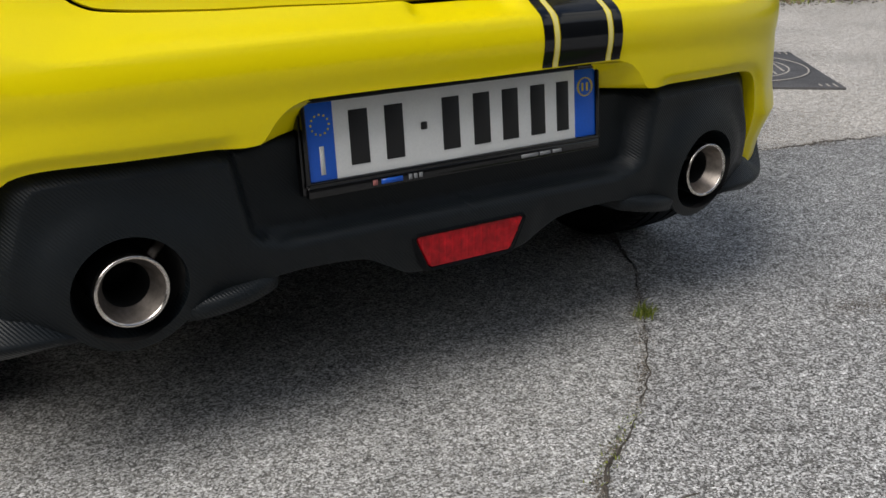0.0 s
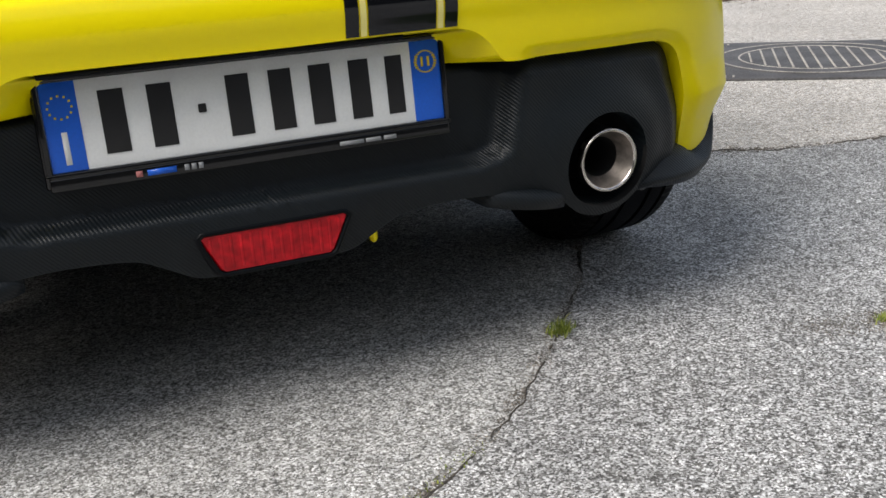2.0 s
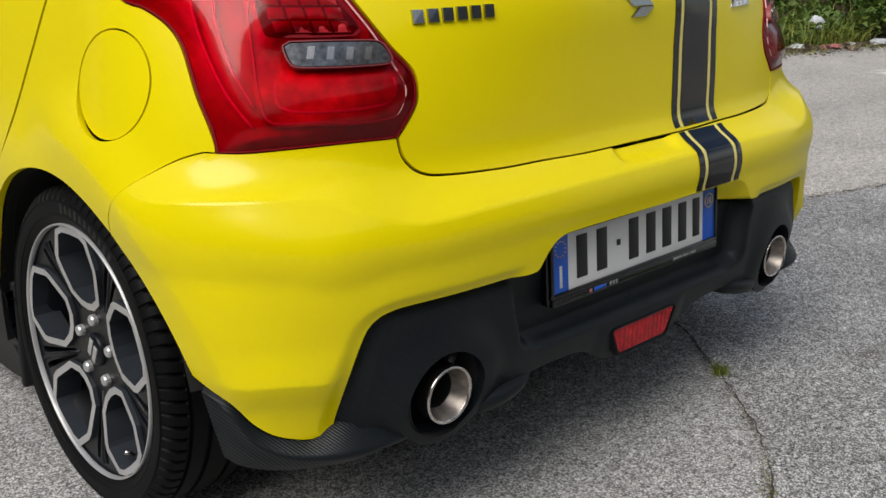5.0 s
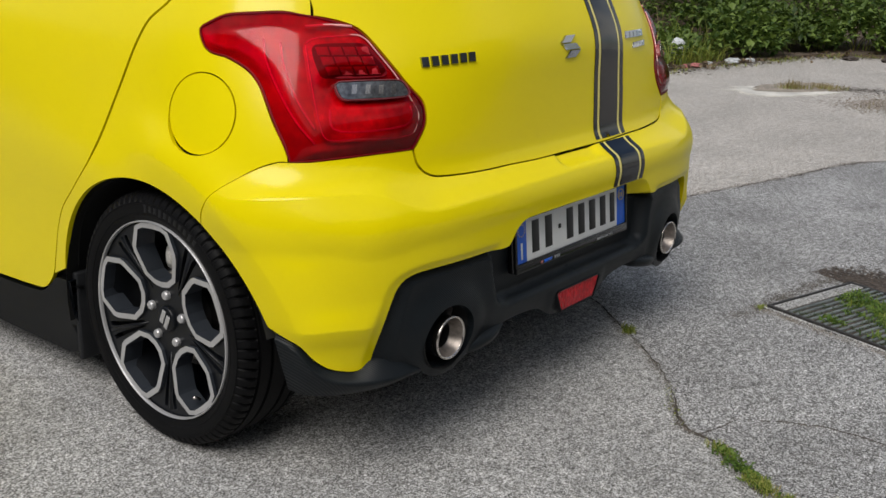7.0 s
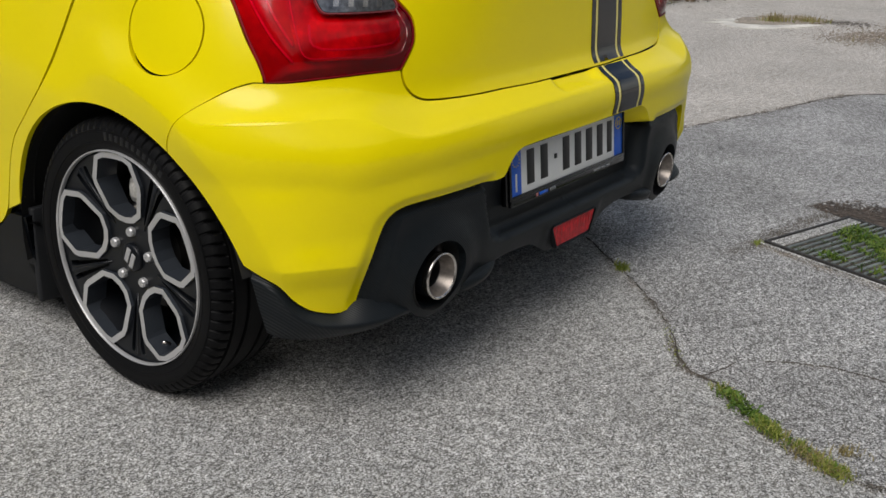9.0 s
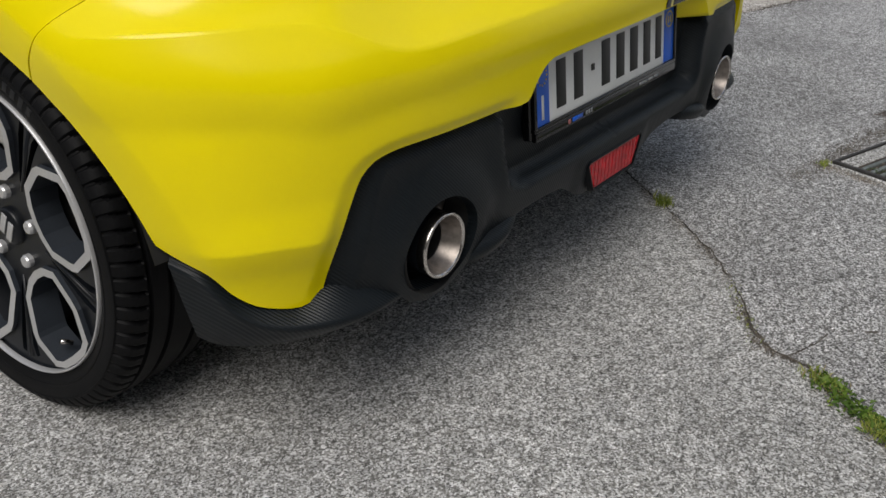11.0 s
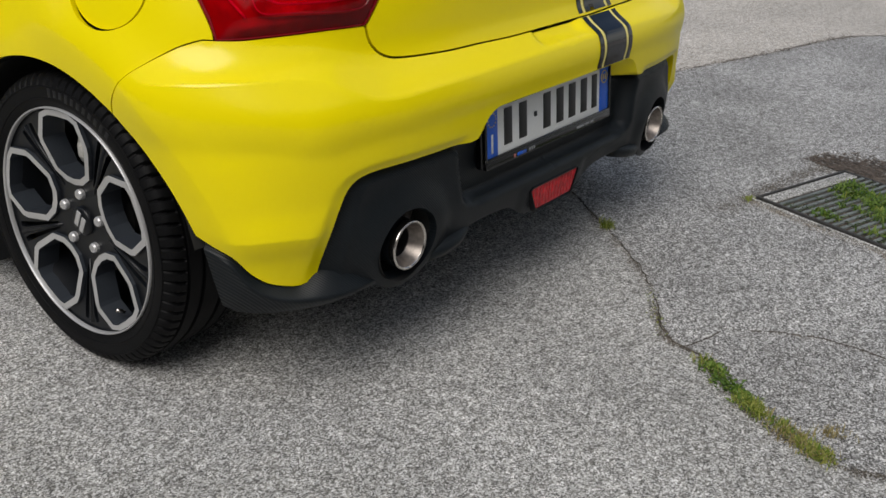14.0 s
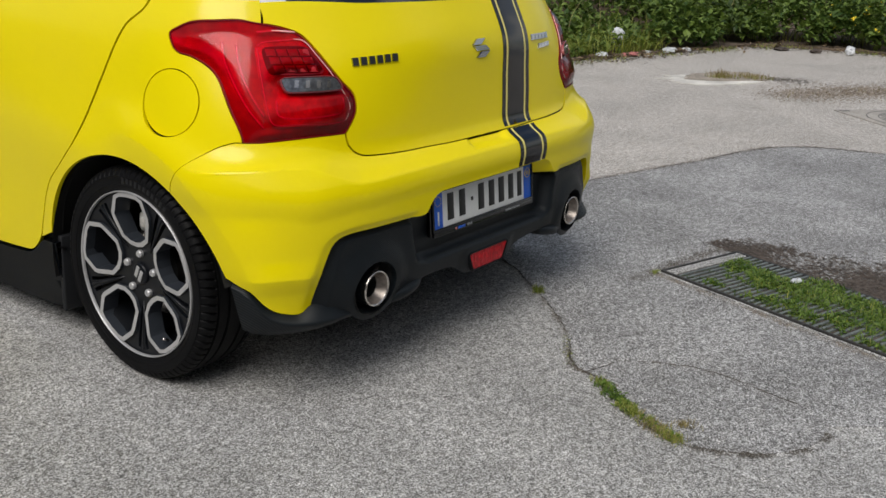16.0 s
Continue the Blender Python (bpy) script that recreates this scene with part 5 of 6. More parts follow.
crack(CRACK[:15], 0.0024)
crack(CRACK[3:8], 0.0030, 3.0, gaps=-0.35)
crack(CRACK[6:10], 0.0036, 3.0, gaps=-0.1)
crack([(-0.02, -0.905), (0.02, -0.925), (0.06, -0.935), (0.11, -0.945)], 0.0018, 3.0, gaps=-0.4)
crack(FAR_EDGE[1:], 0.007, 3.5)

crack([(0.05, -0.93), (0.11, -0.945), (0.18, -1.03), (0.23, -1.13), (0.24, -1.24), (0.22, -1.34), (0.19, -1.5)], 0.0017, 3.0)


def blades(name, spots, mat, label, category, high, wide, lean=0.6):
    """Grass: many bent blades, each a narrow tapering leaf. spots: (x, y, z, scale)."""
    verts, faces = [], []
    for x, y, z, k in spots:
        a, h, w = random.uniform(0, 6.28), high * k * random.uniform(0.5, 1.2), wide * random.uniform(0.6, 1.2)
        out = random.uniform(0.1, 1.0) * lean
        c, s = math.cos(a), math.sin(a)
        n = len(verts)
        for t, ww in ((0, 1.0), (0.45, 0.85), (0.8, 0.5)):
            r, zz = out * h * t * t, h * t * (1 - 0.3 * out * t)
            for e in (-1, 1):
                verts.append((x + c * r - s * w * ww * e, y + s * r + c * w * ww * e, z + zz))
        verts.append((x + c * out * h, y + s * out * h, z + h * (1 - 0.35 * out)))
        faces += [(n, n + 1, n + 3, n + 2), (n + 2, n + 3, n + 5, n + 4), (n + 4, n + 5, n + 6)]
    me = bpy.data.meshes.new(name)
    me.from_pydata(verts, [], faces)
    me.materials.append(mat)
    return tagged(new(name, me), label, category, kind="stuff")


def crumbs(name, spots, mat, label, category, size):
    """Loose grit and dirt: small uneven lumps. spots: (x, y, z, scale)."""
    verts, faces = [], []
    for x, y, z, k in spots:
        n, a = len(verts), random.uniform(0, 6.28)
        r = size * k * random.uniform(0.4, 1.3)
        for i in range(4):
            b, rr = a + i * 1.571 + random.uniform(-0.4, 0.4), r * random.uniform(0.6, 1.2)
            verts.append((x + rr * math.cos(b), y + rr * math.sin(b), z - 0.0005))
        verts.append((x + random.uniform(-0.3, 0.3) * r, y + random.uniform(-0.3, 0.3) * r, z + r * random.uniform(0.25, 0.6)))
        faces += [(n + i, n + (i + 1) % 4, n + 4) for i in range(4)]
    me = bpy.data.meshes.new(name)
    me.from_pydata(verts, [], faces)
    me.materials.append(mat)
    return tagged(new(name, me), label, category, kind="stuff")


def along(points, count, spread, big=1.0):
    line = round_line([Vector(p) for p in points], 0.01, closed=False)
    out = []
    for _ in range(count):
        p = random.choice(line)
        k = 0.5 + 0.9 * abs(noise.noise(Vector((p.x * 12, p.y * 12, 2.0))))
        out.append((p.x + random.gauss(0, spread), p.y + random.gauss(0, spread), 0.002, k * big))
    return out


def clumpy(points, count, spread):
    """Spots along a line that gather in uneven clumps."""
    return [s for s in along(points, count * 2, spread) if noise.noise(Vector((s[0] * 22, s[1] * 22, 4.4))) > -0.12][:count]


GREEN = [(-0.035, -0.965), (-0.07, -1.02), (-0.13, -1.10), (-0.185, -1.20), (-0.222, -1.29)]
blades("crack_grass", clumpy(GREEN, 420, 0.011) + clumpy(GREEN[1:4], 260, 0.013) + clumpy(GREEN[2:], 420, 0.014) + along(GREEN[2:], 260, 0.010) + along(GREEN[:2], 40, 0.008), GRASS, "short green grass growing out of a crack", "grass", 0.020, 0.0012, 1.2)
blades("dry_crack_grass", along(GREEN[:2], 40, 0.010) + along(GREEN[2:], 170, 0.013) + along(GREEN[3:], 300, 0.014), STRAW, "dry yellowed grass in a crack", "grass", 0.020, 0.0012, 1.3)
blades("grass_tuft", along([(0.465, -0.470), (0.485, -0.450)], 110, 0.009), GRASS, "tiny grass tuft in a crack", "grass", 0.024, 0.0014, 1.0)
blades("moss_strip", along([(0.01, -0.85), (0.08, -0.80), (0.2, -0.73)], 90, 0.009, 0.5), GRASS, "sparse tiny weeds along a crack", "grass", 0.014, 0.0013, 1.0)
blades("dry_weed", along([(-0.14, -1.26), (-0.12, -1.29)], 70, 0.013), STRAW, "dry weed sprig beside the crack", "grass", 0.03, 0.0013, 1.2)


crumbs("crack_dirt", [q for q in along(CRACK[:15], 4200, 0.009) if noise.noise(Vector((q[0] * 11, q[1] * 11, 3.3))) > 0.0], CRUMB, "brown dirt crumbs in a crack", "dirt", 0.0028)
crumbs("seam_dirt", [q for q in along(CRACK[13:], 2200, 0.012) if noise.noise(Vector((q[0] * 14, q[1] * 14, 1.3))) > -0.1], CRUMB, "brown dirt along the curved end of the crack", "dirt", 0.0034)
crumbs("crack_grit", along(CRACK[:15], 2600, 0.014), STONE, "loose grit along a crack", "grit", 0.0024)
crumbs("edge_dirt", along(FAR_EDGE[1:], 4200, 0.016), CRUMB, "dark dirt along the edge of the repair", "dirt", 0.005)
crumbs("edge_grit", along(FAR_EDGE[1:], 1500, 0.05), STONE, "loose grit along the edge of the repair", "grit", 0.004)
crumbs("side_crack_dirt", along([(-0.02, -0.92), (0.11, -0.93), (0.18, -1.03), (0.23, -1.13), (0.24, -1.24), (0.22, -1.34), (0.19, -1.5)], 800, 0.009), CRUMB, "brown dirt crumbs in a fine crack", "dirt", 0.0034)


def leaves(name, spots, mat, label, category, size, kind="stuff"):
    """Broad leaves: each a folded pointed leaf. spots: (x, y, z, scale, lift)."""
    verts, faces = [], []
    for x, y, z, k, up in spots:
        a, b = random.uniform(0, 6.28), random.gauss(up, 0.5)
        L, w = size * k * random.uniform(0.6, 1.3), size * k * random.uniform(0.22, 0.38)
        d = Vector((math.cos(a) * math.cos(b), math.sin(a) * math.cos(b), math.sin(b)))
        s = Vector((-math.sin(a), math.cos(a), random.gauss(0, 0.3)))
        u = d.cross(s).normalized()
        if u.z < 0:
            u = -u
        o, n = Vector((x, y, z)), len(verts)
        verts += [tuple(o), tuple(o + d * L * 0.45 + s * w + u * w * 0.35), tuple(o + d * L * 0.5 - u * 0.002), tuple(o + d * L * 0.45 - s * w + u * w * 0.35), tuple(o + d * L - u * L * 0.2)]
        faces += [(n, n + 2, n + 1), (n, n + 3, n + 2), (n + 1, n + 2, n + 4), (n + 2, n + 3, n + 4)]
    me = bpy.data.meshes.new(name)
    me.from_pydata(verts, [], faces)
    me.materials.append(mat)
    return tagged(new(name, me), label, category, kind=kind)


leaves("crack_weeds", [(q[0], q[1], 0.003, random.uniform(0.5, 1.2), 0.5) for q in along([(-0.045, -0.98)] + GREEN[1:3], 420, 0.012) + along(GREEN[2:], 90, 0.010)], WEED, "tiny broad-leaved weeds in a crack", "weeds", 0.013)

# drain with its grate
GA, GU, GV = Vector((0.975, -0.708)), Vector((0.957, -0.29)), Vector((-0.29, -0.957))
GW, GL = 0.45, 1.15


def gp(u, v, z=0.0):
    p = GA + GU * u + GV * v
    return Vector((p.x, p.y, z))


TURN_G = math.degrees(math.atan2(GU.y, GU.x))
grate = thing("drain_grate", "grey metal drain grate overgrown with green weeds, set in the asphalt", "drain grate")
grate.matrix_basis = pose(*gp(GW / 2, GL / 2, 0.0), 0, 0, TURN_G)


def grate_box(name, x, y, z, sx, sy, sz, mat, bevel=0.002):
    return part(name, box(bmesh.new(), x, y, z, sx, sy, sz, bevel), mat, grate)


grate_box("soil_bed", 0, 0, 0.0065, GW, GL, 0.005, SOIL, 0.0)
for s in (-1, 1):
    grate_box("frame_bar", s * GW / 2, 0, 0.008, 0.010, GL + 0.008, 0.012, FRAME_IRON)
    grate_box("frame_bar", 0, s * GL / 2, 0.008, GW, 0.009, 0.012, FRAME_IRON)
    grate_box("kerb_strip", s * (GW / 2 + 0.011), 0, 0.004, 0.011, GL + 0.03, 0.006, ASPHALT, 0.002)
grate_box("gravel_strip", 0, GL / 2 - 0.032, 0.0085, GW - 0.02, 0.046, 0.008, ASPHALT, 0.003)
y = GL / 2 - 0.074
while y > -GL / 2 + 0.02:
    grate_box("bar", 0, y, 0.0105, GW - 0.014, 0.0110, 0.008, GRATE, 0.002)
    y -= 0.026
weeds = []
for _ in range(26000):
    u, v = random.uniform(0.015, GW - 0.015), random.uniform(0.08, GL - 0.02)
    d = 0.8 * noise.noise(Vector((u * 9, v * 7, 5.5))) + 0.6 * noise.noise(Vector((u * 26, v * 22, 1.5))) + 0.62 * math.exp(-((u - 0.20) / 0.15) ** 2) * smooth(0.10, 0.50, v) - 0.12 + 0.12 * smooth(0.4, 0.9, v)
    if d > random.uniform(0.0, 0.35):
        p = gp(u, v)
        weeds.append((p.x, p.y, random.uniform(0.008, 0.020), random.uniform(0.4, 1.3), 0.35))
leaves("drain_weeds", weeds[::3], WEED, "green broad-leaved weeds growing through the grate", "weeds", 0.016)
blades("drain_grass", [(w[0], w[1], 0.008, w[3]) for w in weeds[1::3]], WEED, "green grass growing through the grate", "grass", 0.030, 0.0026, 1.5)
blades("drain_straw", [(w[0], w[1], 0.008, w[3]) for w in weeds[2::6]], GRASS, "thin yellowish grass growing through the grate", "grass", 0.028, 0.0014, 1.4)
moss = [(random.uniform(0.01, GW - 0.01), random.uniform(0.08, 0.75)) for _ in range(9000)]
moss = [(*gp(u, v)[:2], 0.013, random.uniform(0.3, 1.0), 0.2) for u, v in moss if noise.noise(Vector((u * 16, v * 16, 3.0))) + 0.5 * noise.noise(Vector((u * 50, v * 50, 1.0))) > 0.12]
leaves("grate_moss", moss, MOSS, "greyish green moss and small plants on the grate's bars", "moss", 0.010)
crumbs("drain_dirt", [(*gp(random.uniform(0.01, GW - 0.01), random.uniform(0.07, GL - 0.01))[:2], 0.012, random.uniform(0.4, 1.2)) for _ in range(2600)], CRUMB, "dark dirt caught between the grate's bars", "dirt", 0.004)
verts, faces = [], []
for i in range(90):
    for k in range(190):
        u, v = 0.006 + 0.0056 * i, -0.16 + 0.0075 * k
        # two damp patches beside the frame and a thin tail between them
        d = 0.95 * math.exp(-((u - 0.06) / 0.15) ** 2 - ((v + 0.01) / 0.16) ** 2) + 1.15 * math.exp(-((u - 0.12) / 0.24) ** 2 - ((v - 0.62) / 0.30) ** 2) + 0.55 * math.exp(-(u / 0.06) ** 2) * smooth(-0.1, 0.1, v)
        d += 0.34 * noise.noise(Vector((u * 9, v * 9, 2.5))) + 0.22 * noise.noise(Vector((u * 34, v * 34, 7.5)))
        if d < random.uniform(0.18, 1.0):
            continue
        n, z = len(verts), 0.0030 + 0.003 * random.random()
        for a, b in ((-1, -1), (1, -1), (1, 1), (-1, 1)):
            p = gp(GW + u + a * 0.0042 + random.uniform(-0.002, 0.002), v + b * 0.0052 + random.uniform(-0.002, 0.002))
            verts.append((p.x, p.y, z + random.uniform(-0.0006, 0.0006)))
        faces.append((n, n + 1, n + 2, n + 3))
me = bpy.data.meshes.new("damp_soil")
me.from_pydata(verts, [], faces)
me.materials.append(DAMP)
tagged(new("damp_soil", me), "dark reddish-brown damp soil scattered beside the drain grate", "soil", kind="stuff")
RIM = [gp(GW + 0.015, -0.06)[:2], gp(GW + 0.09, 0.0)[:2], gp(GW + 0.09, 0.15)[:2], gp(GW + 0.12, 0.28)[:2], gp(GW + 0.22, 0.36)[:2], gp(GW + 0.25, 0.5)[:2], gp(GW + 0.20, 0.8)[:2], gp(GW + 0.08, 1.2)[:2]]
HEAD = [gp(-0.16, -0.01)[:2], gp(-0.06, -0.012)[:2], gp(0.05, -0.035)[:2], gp(0.2, -0.05)[:2], gp(0.34, -0.07)[:2], gp(0.46, -0.06)[:2], gp(GW + 0.08, 0.02)[:2]]
crumbs("soil_crumbs", along(RIM, 7000, 0.035) + along(HEAD, 5600, 0.022) + along([gp(GW + 0.02, -0.05)[:2], gp(GW + 0.12, 0.05)[:2], gp(GW + 0.22, 0.2)[:2], gp(GW + 0.32, 0.42)[:2]], 6500, 0.06), CRUMB, "brown soil scattered round the drain grate", "soil", 0.0045)
crumbs("kerb_grit", along([gp(-0.028, -0.02)[:2], gp(-0.030, 0.5)[:2], gp(-0.028, 1.18)[:2]], 5200, 0.013), STONE, "crumbled pale grit along the drain's frame", "grit", 0.0045)
crumbs("strip_grit", along([gp(-0.02, 0.0)[:2], gp(-0.02, 0.5)[:2], gp(-0.02, 1.15)[:2]], 1800, 0.012), CRUMB, "dirt along the drain's frame", "dirt", 0.0035)
blades("corner_weed", along([gp(-0.035, -0.01)[:2], gp(-0.01, -0.015)[:2]], 60, 0.008), GRASS, "tiny weed at the drain's corner", "grass", 0.018, 0.0014, 1.1)


# iron covers
def cover_thing(x, y, turn, sx, sy, label, metal=IRON):
    c = thing("manhole_cover", label, "manhole cover", "iron covers in the road")
    part("frame", box(bmesh.new(), 0, 0, 0.003, sx, sy, 0.012, 0.003), metal, c)
    R = min(sx, sy) * 0.46
    raised = DUST if metal is IRON else IRON
    part("lid", lathe(bmesh.new(), [(0.0, R), (0.013, R), (0.0135, R - 0.004), (0.012, 0.001)], 72, "z"), metal, c)
    for r in (R - 0.002, R * 0.78):
        part("ring", lathe(bmesh.new(), [(0.010, r), (0.0148, r - 0.003), (0.0148, r - 0.009), (0.010, r - 0.012)], 72, "z"), raised, c)
    for i in range(-5, 6):
        h = math.sqrt(max((R * 0.72) ** 2 - (i * R * 0.13) ** 2, 0))
        part("rib", box(bmesh.new(), i * R * 0.13, 0, 0.0140, 0.008, 2 * h, 0.004, 0.0015), raised, c)
    for a in (-1, 1):
        for b in (-1, 1):
            for i in range(3):
                part("rib", box(bmesh.new(), a * (sx / 2 - 0.03 - 0.03 * i), b * (sy / 2 - 0.05), 0.0095, 0.008, 0.06 - 0.012 * i, 0.004, 0.0015), raised, c)
    c.matrix_basis = pose(x, y, 0.001, 0, 0, turn)
    return c


cover_thing(2.67, 1.34, -37, 0.83, 0.91, "square cast-iron manhole cover with a ribbed round lid")
cover_thing(5.42, -0.72, -40, 0.83, 0.91, "square cast-iron manhole cover, dusty, far across the road", DUST)

# broken place in the road with dry grass
hole = sheet("concrete_patch", [(5.84, 1.46), (6.15, 1.52), (6.42, 1.40), (6.50, 1.22), (6.46, 1.02), (6.36, 0.84), (6.12, 0.92), (5.80, 1.12)], CONCRETE, 0.006, rough=0.11, step=0.03)
tagged(hole, "pale broken concrete in the asphalt", "pavement", kind="structure")
pit = sheet("pothole", [(6.04, 1.34), (6.45, 1.39), (6.86, 1.18), (6.84, 0.90), (6.55, 0.86), (6.3, 0.97), (6.10, 1.12)], BROWN_GREY, 0.009, rough=0.09, step=0.03)
tagged(pit, "rough broken asphalt inside the concrete patch", "pavement", kind="structure")
crumbs("pit_dirt", along([(6.1, 1.2), (6.35, 1.15), (6.6, 1.05), (6.7, 0.9), (6.8, 0.6)], 2200, 0.09, 0.8), CRUMB, "dark dirt in the broken asphalt", "dirt", 0.014)
TUFT = [(6.36, 1.17), (6.38, 1.15)]
blades("dry_tuft", along(TUFT, 170, 0.05, 1.1) + along([(6.5, 1.02), (6.62, 0.90), (6.64, 0.88)], 170, 0.06, 0.8), STRAW, "dry yellowish grass tuft in broken asphalt", "grass", 0.13, 0.0028, 0.8)
blades("green_tuft", along(TUFT, 90, 0.06, 0.7) + along([(6.55, 0.98), (6.64, 0.88)], 70, 0.05, 0.6), GRASS, "thin green grass in broken asphalt", "grass", 0.10, 0.0025, 1.0)
STRIP = [(5.75, 0.40), (6.05, 0.30), (6.5, 0.08), (6.96, -0.25), (7.4, -0.75), (7.8, -1.2)]
crumbs("gravel", along(STRIP, 9000, 0.19, 1.0), WARM_STONE, "loose brownish gravel on the road", "gravel", 0.012)
crumbs("gravel_dirt", along(STRIP, 2000, 0.15, 0.8), CRUMB, "dark dirt among loose gravel", "dirt", 0.010)
blades("gravel_weeds", along(STRIP, 260, 0.10, 0.4), STRAW, "sparse dry weeds on a gravelly strip", "grass", 0.07, 0.003, 1.2)

# ---- verge: earth bank, shrubs, grass and litter ----
VERGE = [(3.2, 3.9), (4.9, 3.0), (5.8, 2.75), (6.7, 2.5), (8.4, 2.15), (9.4, 1.8), (9.75, 1.1), (9.9, 0.3), (10.6, -1.5), (11.2, -4.0)]
bank = sheet("earth_bank", VERGE + [(16, -4), (16, 12), (3, 12)], EARTH, 0.03, rough=0.12, step=0.12)
tagged(bank, "brown earth verge under the shrubs", "verge", kind="structure")
line = round_line([Vector(p) for p in VERGE], 0.05, closed=False)
shrub, low = [], []
for _ in range(38000):
    p = random.choice(line[20:])
    i = random.random()
    back = 0.10 + 0.22 * noise.noise(Vector((p.x * 1.7, p.y * 1.7, 6.0))) + 1.9 * i ** 1.3
    # the bank lies beyond the line, away from the road
    x, y = p.x + back * 0.62, p.y + back * 0.78
    lump = 0.62 + 0.55 * noise.noise(Vector((x * 0.9, y * 0.9, 0.5))) + 0.25 * noise.noise(Vector((x * 2.7, y * 2.7, 3.0)))
    top = max(0.10, lump) * (0.16 + 0.98 * min(max(back, 0.0), 1.15))
    if noise.noise(Vector((x * 1.6, y * 1.6, 8.0))) < -0.42:
        continue
    if x - 0.62 * back < 7.5:
        # lower, grassier stretch in front of the wall
        top *= 0.62
        if random.random() < 0.5:
            continue
    z = 0.03 + top * random.uniform(0.12, 1.0) ** 0.6
    shrub.append((x, y, z, random.uniform(0.6, 1.3), 0.2))
leaves("light_shrubs", [q for q in shrub if noise.noise(Vector((q[0] * 0.8, q[1] * 0.8, 2.2))) > -0.02], VERGE_LEAF, "lighter green leafy plants along the verge", "shrubs", 0.095)
shrub = [q for q in shrub if noise.noise(Vector((q[0] * 0.8, q[1] * 0.8, 2.2))) <= -0.02]
leaves("shrubs", shrub, LEAF, "dense green shrubs and brambles along the verge", "shrubs", 0.085)
stems = []
for _ in range(800):
    p = random.choice(line[20:])
    back = random.uniform(0.45, 1.5)
    stems.append((p.x + back * 0.62, p.y + back * 0.78, 0.02, random.uniform(0.5, 1.6)))
meadow, front = [], [q for q in line if 4.6 < q.x < 7.7]
for _ in range(2600):
    p = random.choice(front)
    back = abs(random.gauss(0, 0.45)) + 0.03
    meadow.append((p.x + back * 0.62, p.y + back * 0.78, 0.02, random.uniform(0.5, 1.3)))
blades("meadow_grass", meadow, GRASS, "long olive grass along the verge", "grass", 0.24, 0.0045, 1.3)
blades("tall_grass", stems, GRASS, "long grass and stalks among the shrubs", "grass", 0.40, 0.0045, 1.0)
blades("dry_stalks", [s for s in stems[::5]], STRAW, "pale dry stalks among the shrubs", "grass", 0.5, 0.0035, 0.9)
blades("verge_grass", [q for q in along(VERGE[1:8], 2400, 0.13, 1.0) if noise.noise(Vector((q[0] * 2.2, q[1] * 2.2, 7.0))) > 0.0], GRASS, "rough grass along the edge of the road", "grass", 0.07, 0.003, 1.3)
crumbs("verge_dirt", along(VERGE, 9000, 0.13, 1.0), CRUMB, "brown dirt along the edge of the road", "dirt", 0.016)
crumbs("verge_grit", along(VERGE, 2500, 0.3, 1.0), STONE, "loose grit along the edge of the road", "grit", 0.010)
leaves("dead_leaves", [(q[0], q[1], 0.03, random.uniform(0.5, 1.3), 0.1) for q in along(VERGE, 900, 0.16, 1.0)], DEAD, "dead brown leaves along the verge", "leaves", 0.06)
flowers = []
for _ in range(60):
    x, y = random.uniform(9.75, 10.3), random.uniform(0.2, 1.25)
    flowers.append((x, y, random.uniform(0.22, 0.62), random.uniform(0.7, 1.2), 0.6))
leaves("yellow_flowers", flowers, PETAL, "small yellow flowers among the shrubs", "flowers", 0.05)
wall = mesh_object("wall_back", box(bmesh.new(), 11.5, 8.0, 1.0, 14, 0.3, 2.4, 0.02, Matrix.Translation((0, 0, 0)) @ pose(0, 0, 0, 0, 0, -22)), EARTH)
tagged(wall, "brown weathered wall behind the shrubs", "wall", kind="structure")


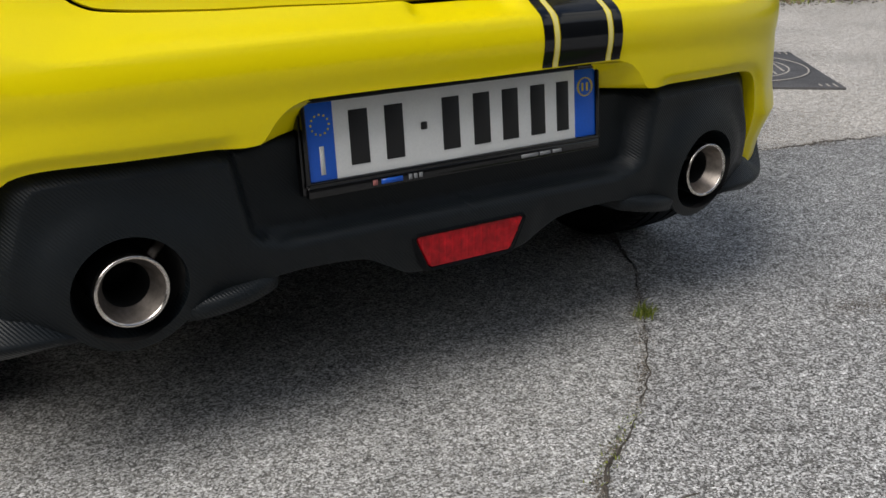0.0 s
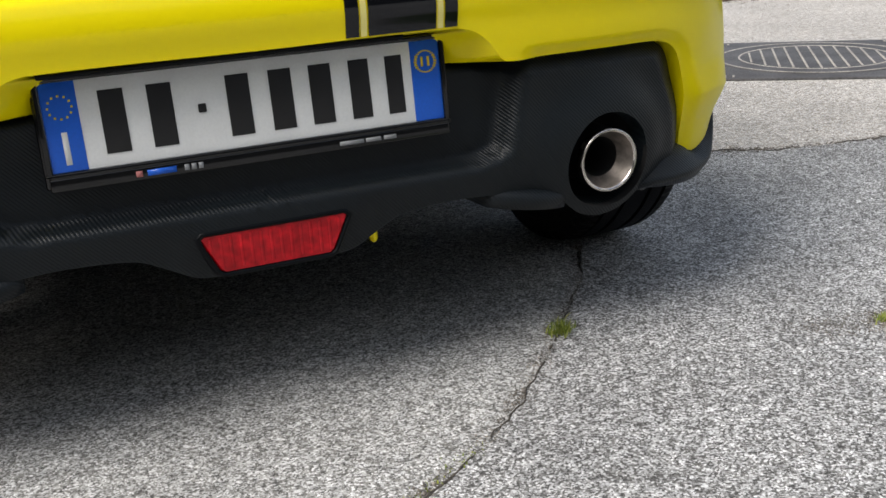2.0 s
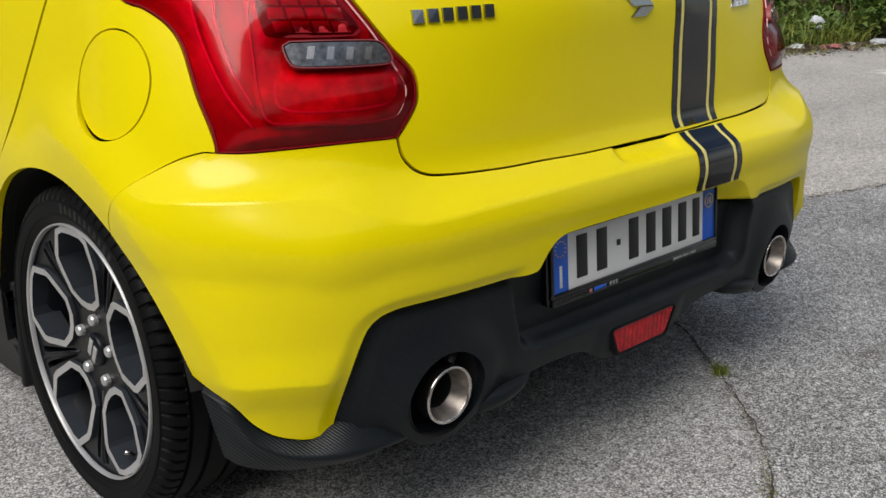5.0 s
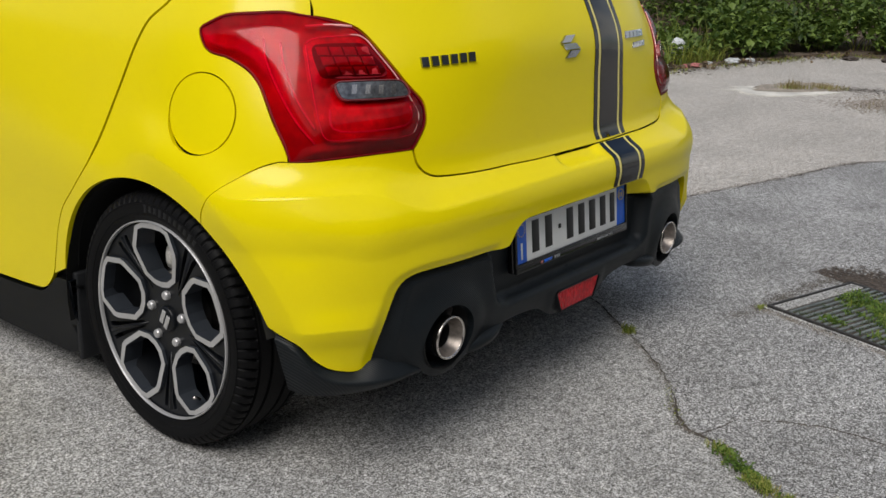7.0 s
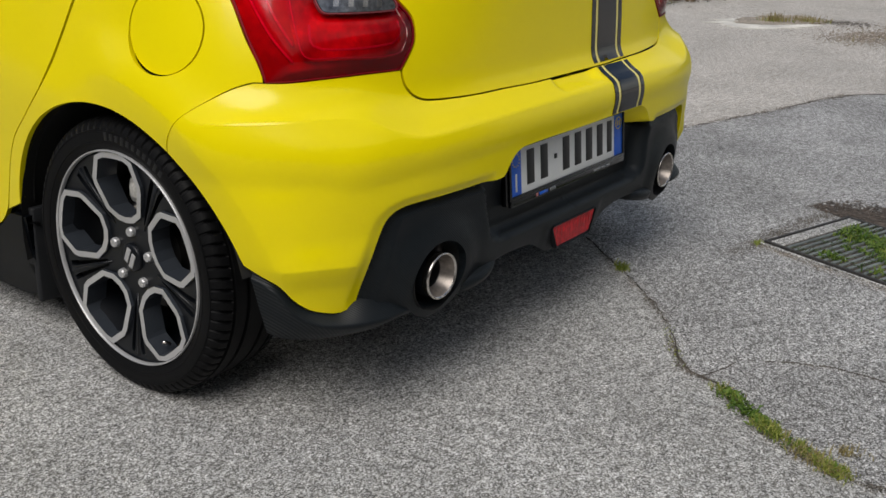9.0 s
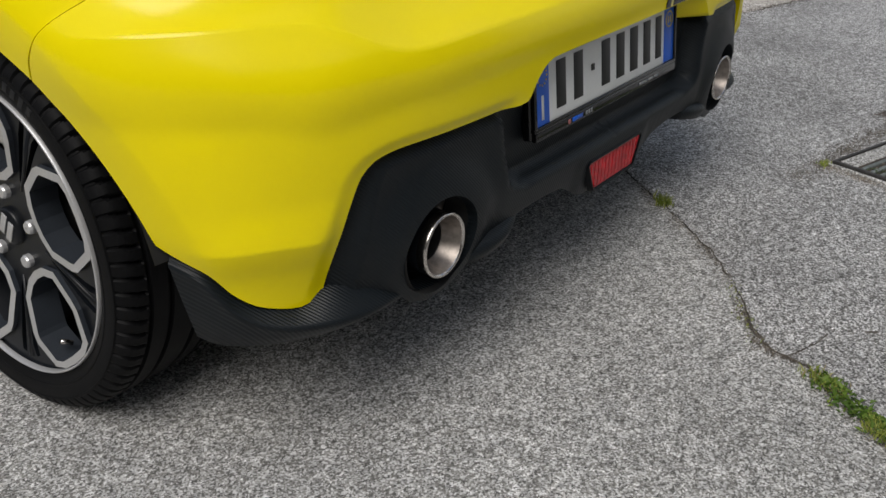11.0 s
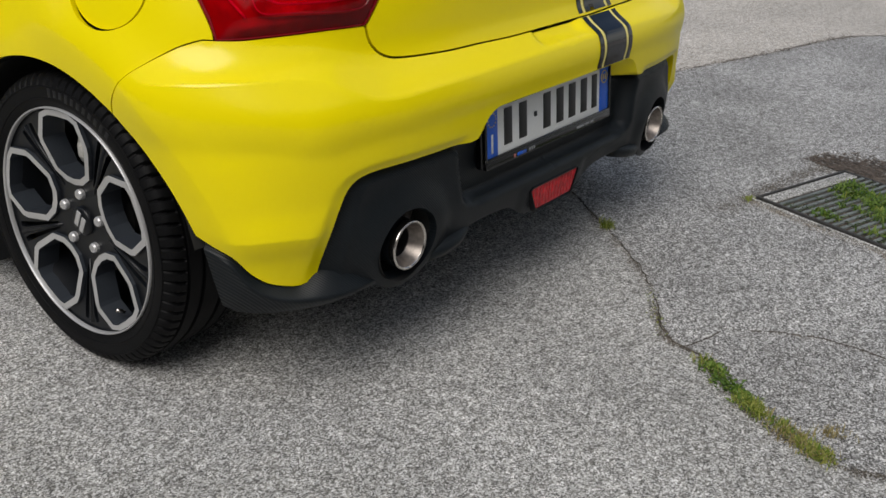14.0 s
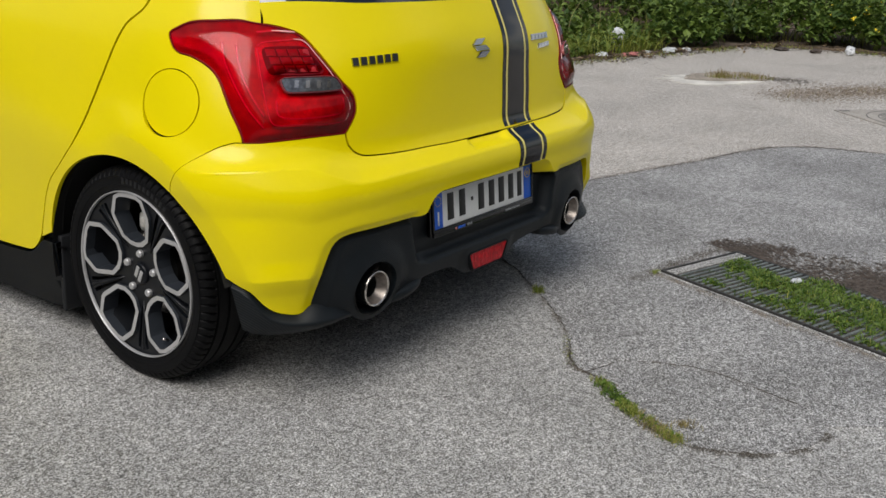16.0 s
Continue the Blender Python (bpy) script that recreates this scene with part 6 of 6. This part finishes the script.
def scrap(name, x, y, z, sx, sy, sz, mat, label, category):
    """A crumpled piece of litter."""
    bm = bmesh.new()
    bmesh.ops.create_icosphere(bm, subdivisions=3, radius=1)
    for v in bm.verts:
        k = 1 + 0.35 * noise.noise(v.co * 2.1 + Vector((x, y, 0))) + 0.15 * noise.noise(v.co * 6 + Vector((y, x, 1)))
        v.co = Vector((v.co.x * sx * k, v.co.y * sy * k, max(v.co.z, -0.8) * sz * k))
    ob = tagged(mesh_object(name, bm, mat, False), label, category)
    ob.location = (x, y, z)
    return ob


scrap("plastic_bag", 7.25, 2.66, 0.12, 0.10, 0.08, 0.13, LITTER, "crumpled white plastic bag at the verge", "litter")
scrap("paper_scrap", 6.72, 2.55, 0.03, 0.09, 0.06, 0.03, LITTER, "crumpled white paper at the edge of the road", "litter")
scrap("plastic_cup", 6.9, 2.7, 0.05, 0.05, 0.05, 0.06, LITTER, "crushed white plastic cup on the verge", "litter")
scrap("card_scrap", 7.12, 2.40, 0.025, 0.10, 0.05, 0.02, PINK, "faded red cardboard scrap on the road", "litter")
scrap("plastic_sheet", 7.75, 2.28, 0.03, 0.14, 0.06, 0.03, LITTER, "torn pale plastic sheet on the verge", "litter")
scrap("plastic_ball", 9.45, 0.86, 0.05, 0.055, 0.055, 0.052, LITTER, "pale crumpled plastic lump by the shrubs", "litter")

for x, y, w, mat, label in ((6.35, 2.72, 0.07, LITTER, "crumpled white paper at the edge of the road"), (7.40, 2.38, 0.06, LITTER, "torn white wrapper on the verge"), (8.05, 2.22, 0.08, LITTER, "torn white wrapper on the verge"),
                            (6.98, 2.44, 0.05, PINK, "faded red wrapper on the road"), (9.2, 1.55, 0.12, DEADWOOD, "dark broken bark lying at the verge"), (9.32, 1.2, 0.10, DEADWOOD, "dark broken bark lying at the verge")):
    scrap("litter_scrap", x, y, 0.02, w, w * 0.6, 0.022, mat, label, "litter")
px = gp(0.33, 0.36)
scrap("paper_scrap", px.x, px.y, 0.022, 0.030, 0.018, 0.008, LITTER, "small white scrap lying on the drain grate", "litter")

# walls added out of view: they cut low sky light and darken reflections
for n, (x, y, sx, sy, h) in enumerate(((-11, 0, 0.3, 30, 6.4), (2, -14, 26, 0.3, 8.6), (-4, 17, 15, 0.3, 5.1))):
    tagged(mesh_object("wall_%s" % ("west", "south", "north")[n], box(bmesh.new(), x, y, h / 2 - 0.15, sx, sy, h, 0.02), CONCRETE_WALL), "plain unseen wall added to block low sky light", "wall", kind="structure")
